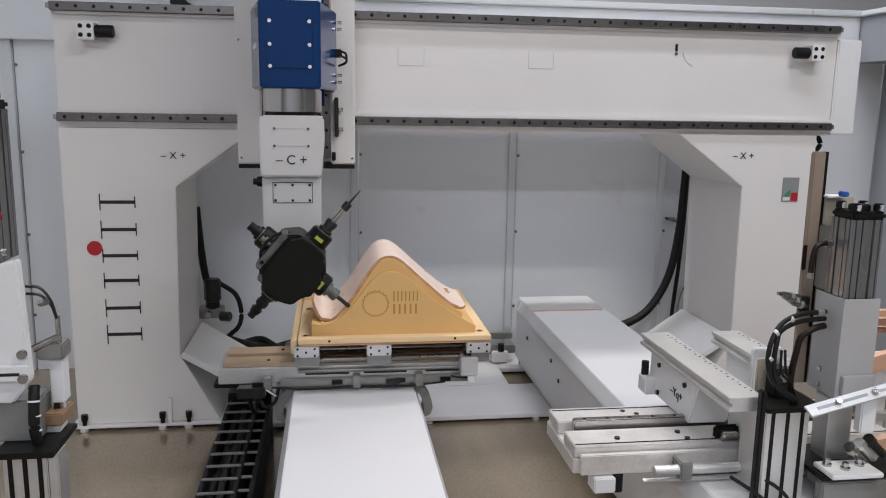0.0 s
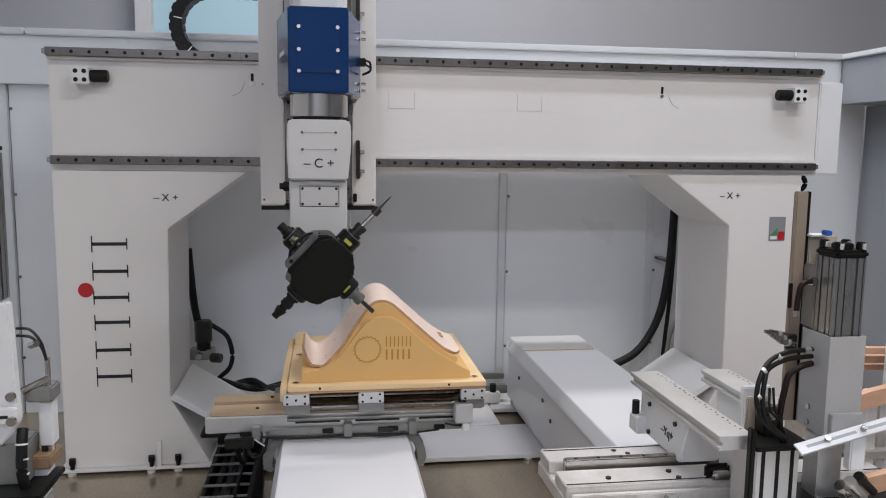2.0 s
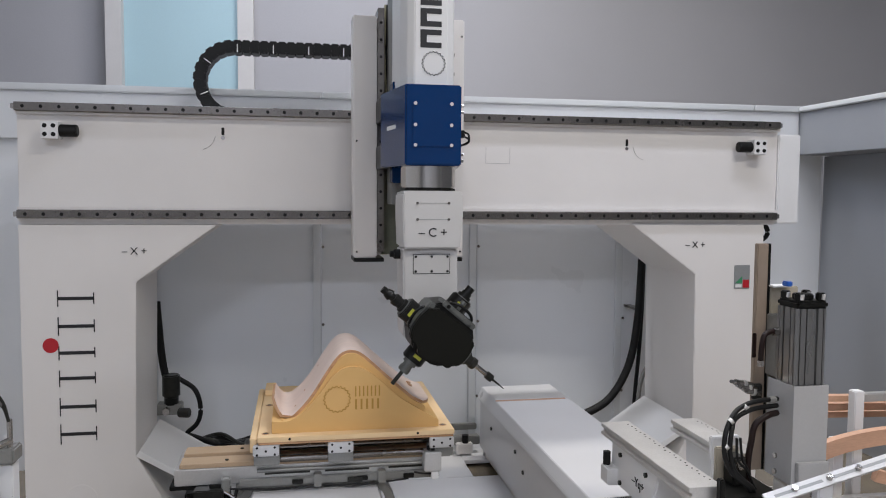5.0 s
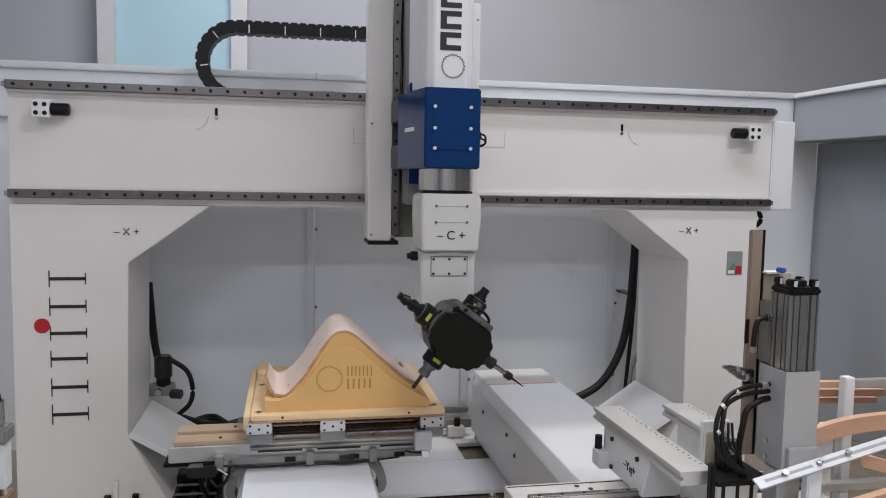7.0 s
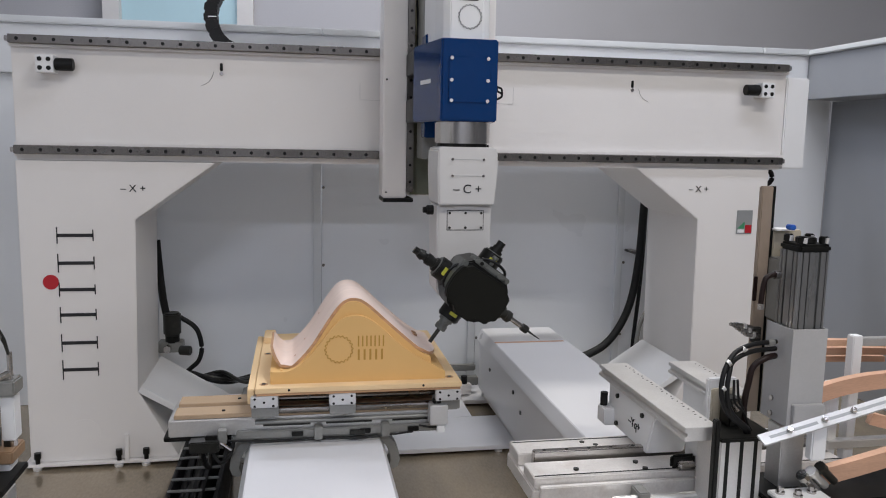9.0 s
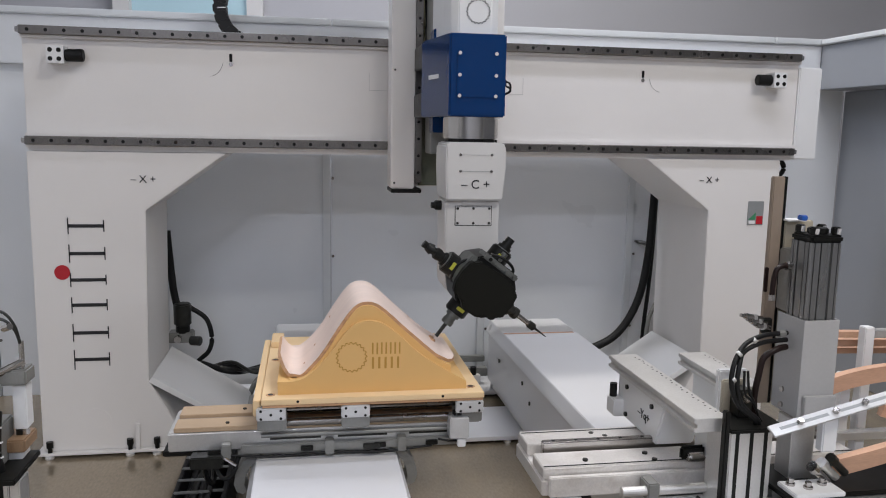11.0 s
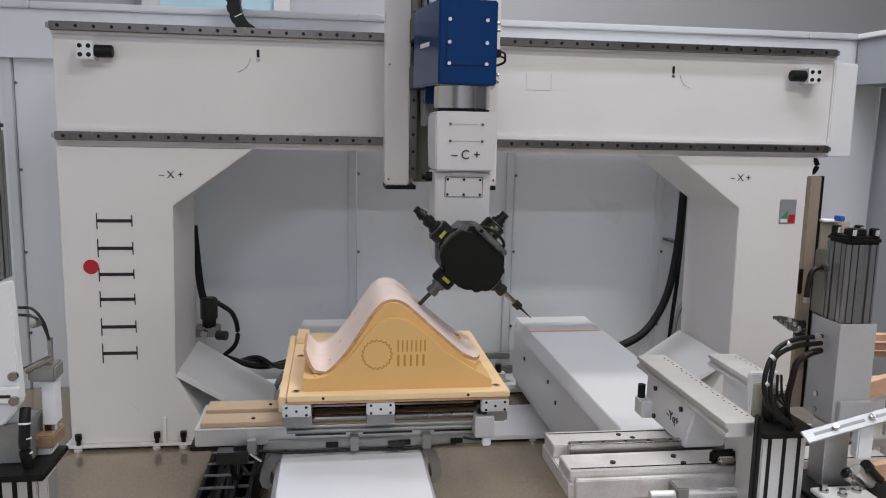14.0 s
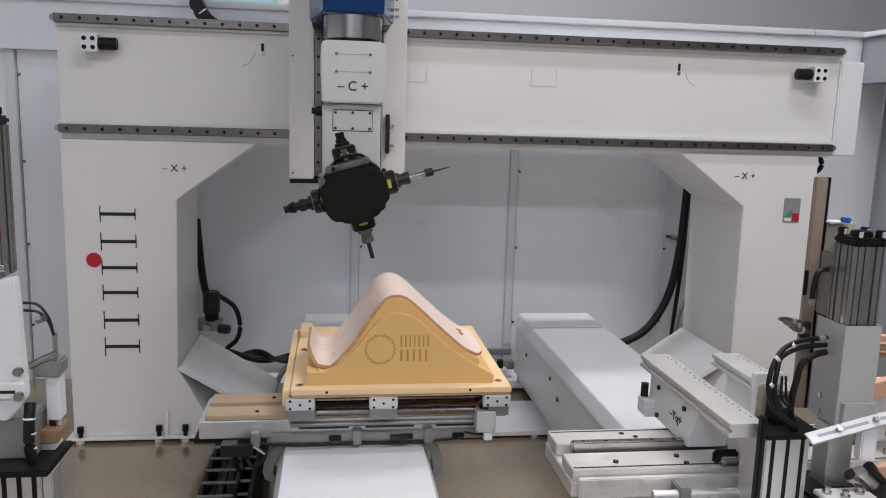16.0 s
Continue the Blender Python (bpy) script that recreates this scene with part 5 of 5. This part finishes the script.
for px, py, pz in ((1.25, -1.60, 0.995), (1.16, -1.62, 0.835), (1.52, -1.60, 0.95)):
    part("upright", box(px - 0.019, px + 0.019, py - 0.019, py + 0.019, 0.0, pz, 0.003), WHITE2, rack)
    part("upright_slot", box(px + 0.0192, px + 0.0205, py - 0.008, py + 0.008, 0.05, pz - 0.02), DARKSTEEL, rack)
part("top_bar", box(1.27, 1.75, -1.615, -1.585, 0.955, 0.985, 0.003), ALU, rack)
part("shelf_bar", box(1.08, 1.75, -1.578, -1.545, 0.79, 0.815, 0.003), DARKSTEEL, rack)
part("shelf_bar", box(1.08, 1.75, -1.66, -1.625, 0.60, 0.63, 0.003), ALU, rack)
part("rack_foot", box(1.12, 1.56, -1.70, -1.545, 0.0, 0.012, 0.003), DARKSTEEL, rack)
for a, b, c, w, hgt in (
        ((1.00, -1.70, 0.800), (1.18, -1.72, 0.895), (1.60, -1.68, 0.845), 0.03, 0.055),
        ((1.06, -1.50, 0.945), (1.22, -1.53, 0.955), (1.55, -1.46, 0.92), 0.03, 0.022),
        ((1.05, -1.46, 0.900), (1.22, -1.50, 0.915), (1.55, -1.42, 0.88), 0.03, 0.026),
        ((1.05, -1.42, 0.860), (1.22, -1.46, 0.875), (1.55, -1.38, 0.84), 0.03, 0.022),
        ((1.17, -1.80, 0.765), (1.25, -1.82, 0.745), (1.50, -1.76, 0.66), 0.03, 0.04),
        ((0.93, -1.90, 0.620), (1.08, -1.93, 0.668), (1.40, -1.86, 0.700), 0.03, 0.055)):
    solid("curved_wooden_bar", bent_bar((a, b, c), w, hgt), WOOD, "curved pinkish beech chair part lying in the rack", "wooden part", group="curved wooden parts")


# the ram and its head at their true size
K, RAM_Y = 0.968, -0.129
for ob in ram.children_recursive:
    ob.location = ob.location * K
for me in {ob.data.name: ob.data for ob in ram.children_recursive}.values():
    me.transform(Matrix.Scale(K, 4))

# ---- what moves ----
SLIDE = [
    (0, -0.866, 1.445), (0.5, -0.837, 1.474), (1, -0.806, 1.512), (1.5, -0.774, 1.544), (2, -0.727, 1.594), (2.5, -0.661, 1.651),
    (2.75, -0.603, 1.679), (3, -0.510, 1.697), (3.25, -0.410, 1.684), (3.5, -0.317, 1.649), (4, -0.235, 1.599), (4.5, -0.192, 1.563), (5.4, -0.134, 1.515),
    (6.5, -0.080, 1.472), (7, -0.058, 1.455), (7.5, -0.033, 1.453), (8, -0.024, 1.461), (8.5, -0.022, 1.467), (9, -0.019, 1.468), (10, -0.019, 1.458),
    (11.5, -0.036, 1.447), (12, -0.064, 1.455), (12.5, -0.100, 1.475), (13, -0.127, 1.503), (13.5, -0.154, 1.530), (14, -0.177, 1.554),
    (14.5, -0.185, 1.576), (15, -0.156, 1.635), (15.2, -0.177, 1.662), (15.35, -0.235, 1.699), (15.5, -0.337, 1.756), (15.65, -0.448, 1.786), (15.8, -0.550, 1.800), (16, -0.640, 1.791)]
SWIVEL = [
    (0, 49), (0.5, 49.5), (1, 50), (1.5, 50), (2, 46), (2.2, 40), (2.5, 31.5), (2.7, 22.5), (2.9, 11.5), (3.1, -5.5), (3.3, -20), (3.5, -32.5), (4, -42),
    (5, -40), (6.5, -37), (7, -36.6), (8, -35.2), (9, -35.7), (10, -36.5), (11.5, -38), (12.5, -40.5), (13.5, -42.4), (14.5, -43), (15, -43), (15.2, -40.5),
    (15.4, -29.5), (15.5, -19), (15.6, -11.3), (15.7, -5), (15.8, 2), (16, 15.6)]
TABLE = [
    (0, -0.865), (0.5, -0.862), (1, -0.865), (1.5, -0.90), (2, -0.95), (2.5, -0.975), (3, -0.985), (3.5, -0.99), (4, -0.965), (5, -0.885), (6.5, -0.825),
    (7, -0.84), (7.5, -0.868), (8, -0.928), (8.5, -1.0), (9, -1.06), (10, -1.18), (11.5, -1.35), (12, -1.385), (12.5, -1.395), (13, -1.375), (13.5, -1.335), (14, -1.29),
    (14.5, -1.272), (15, -1.268), (15.5, -1.268), (16, -1.265)]


def motions():
    walk(carriage, [(t, pose(x, 0, 0)) for t, x, z in SLIDE])
    walk(ram, [(t, pose(x, RAM_Y, z)) for t, x, z in SLIDE])
    walk(head, [(t, pose(0.005, HY * K, -0.405 * K, 0, -a, 0)) for t, a in SWIVEL])
    # the chain rolls round its loop at half the carriage's speed
    radius, top = 0.195, 2.512
    for k, link in enumerate(LINKS):
        rows = []
        for t, x, z in SLIDE:
            xa = x - 0.15
            xb = -1.115 + (xa + 0.454) / 2
            s = 0.05 * k + 0.02
            if s < xa - xb:
                rows.append((t, pose(xa - s, 0.70, top)))
            elif s < xa - xb + math.pi * radius:
                a = (s - xa + xb) / radius
                rows.append((t, pose(xb - radius * math.sin(a), 0.70, top - radius + radius * math.cos(a), 0, -math.degrees(a), 0)))
            else:
                rows.append((t, pose(xb + s - (xa - xb) - math.pi * radius, 0.70, top - 2 * radius, 0, -180, 0)))
        walk(link, rows)
    for ob in (table, board, foam, seat):
        o = ORIGIN[ob.name]
        walk(ob, [(t, pose(o.x, y, o.z)) for t, y in TABLE])


motions()
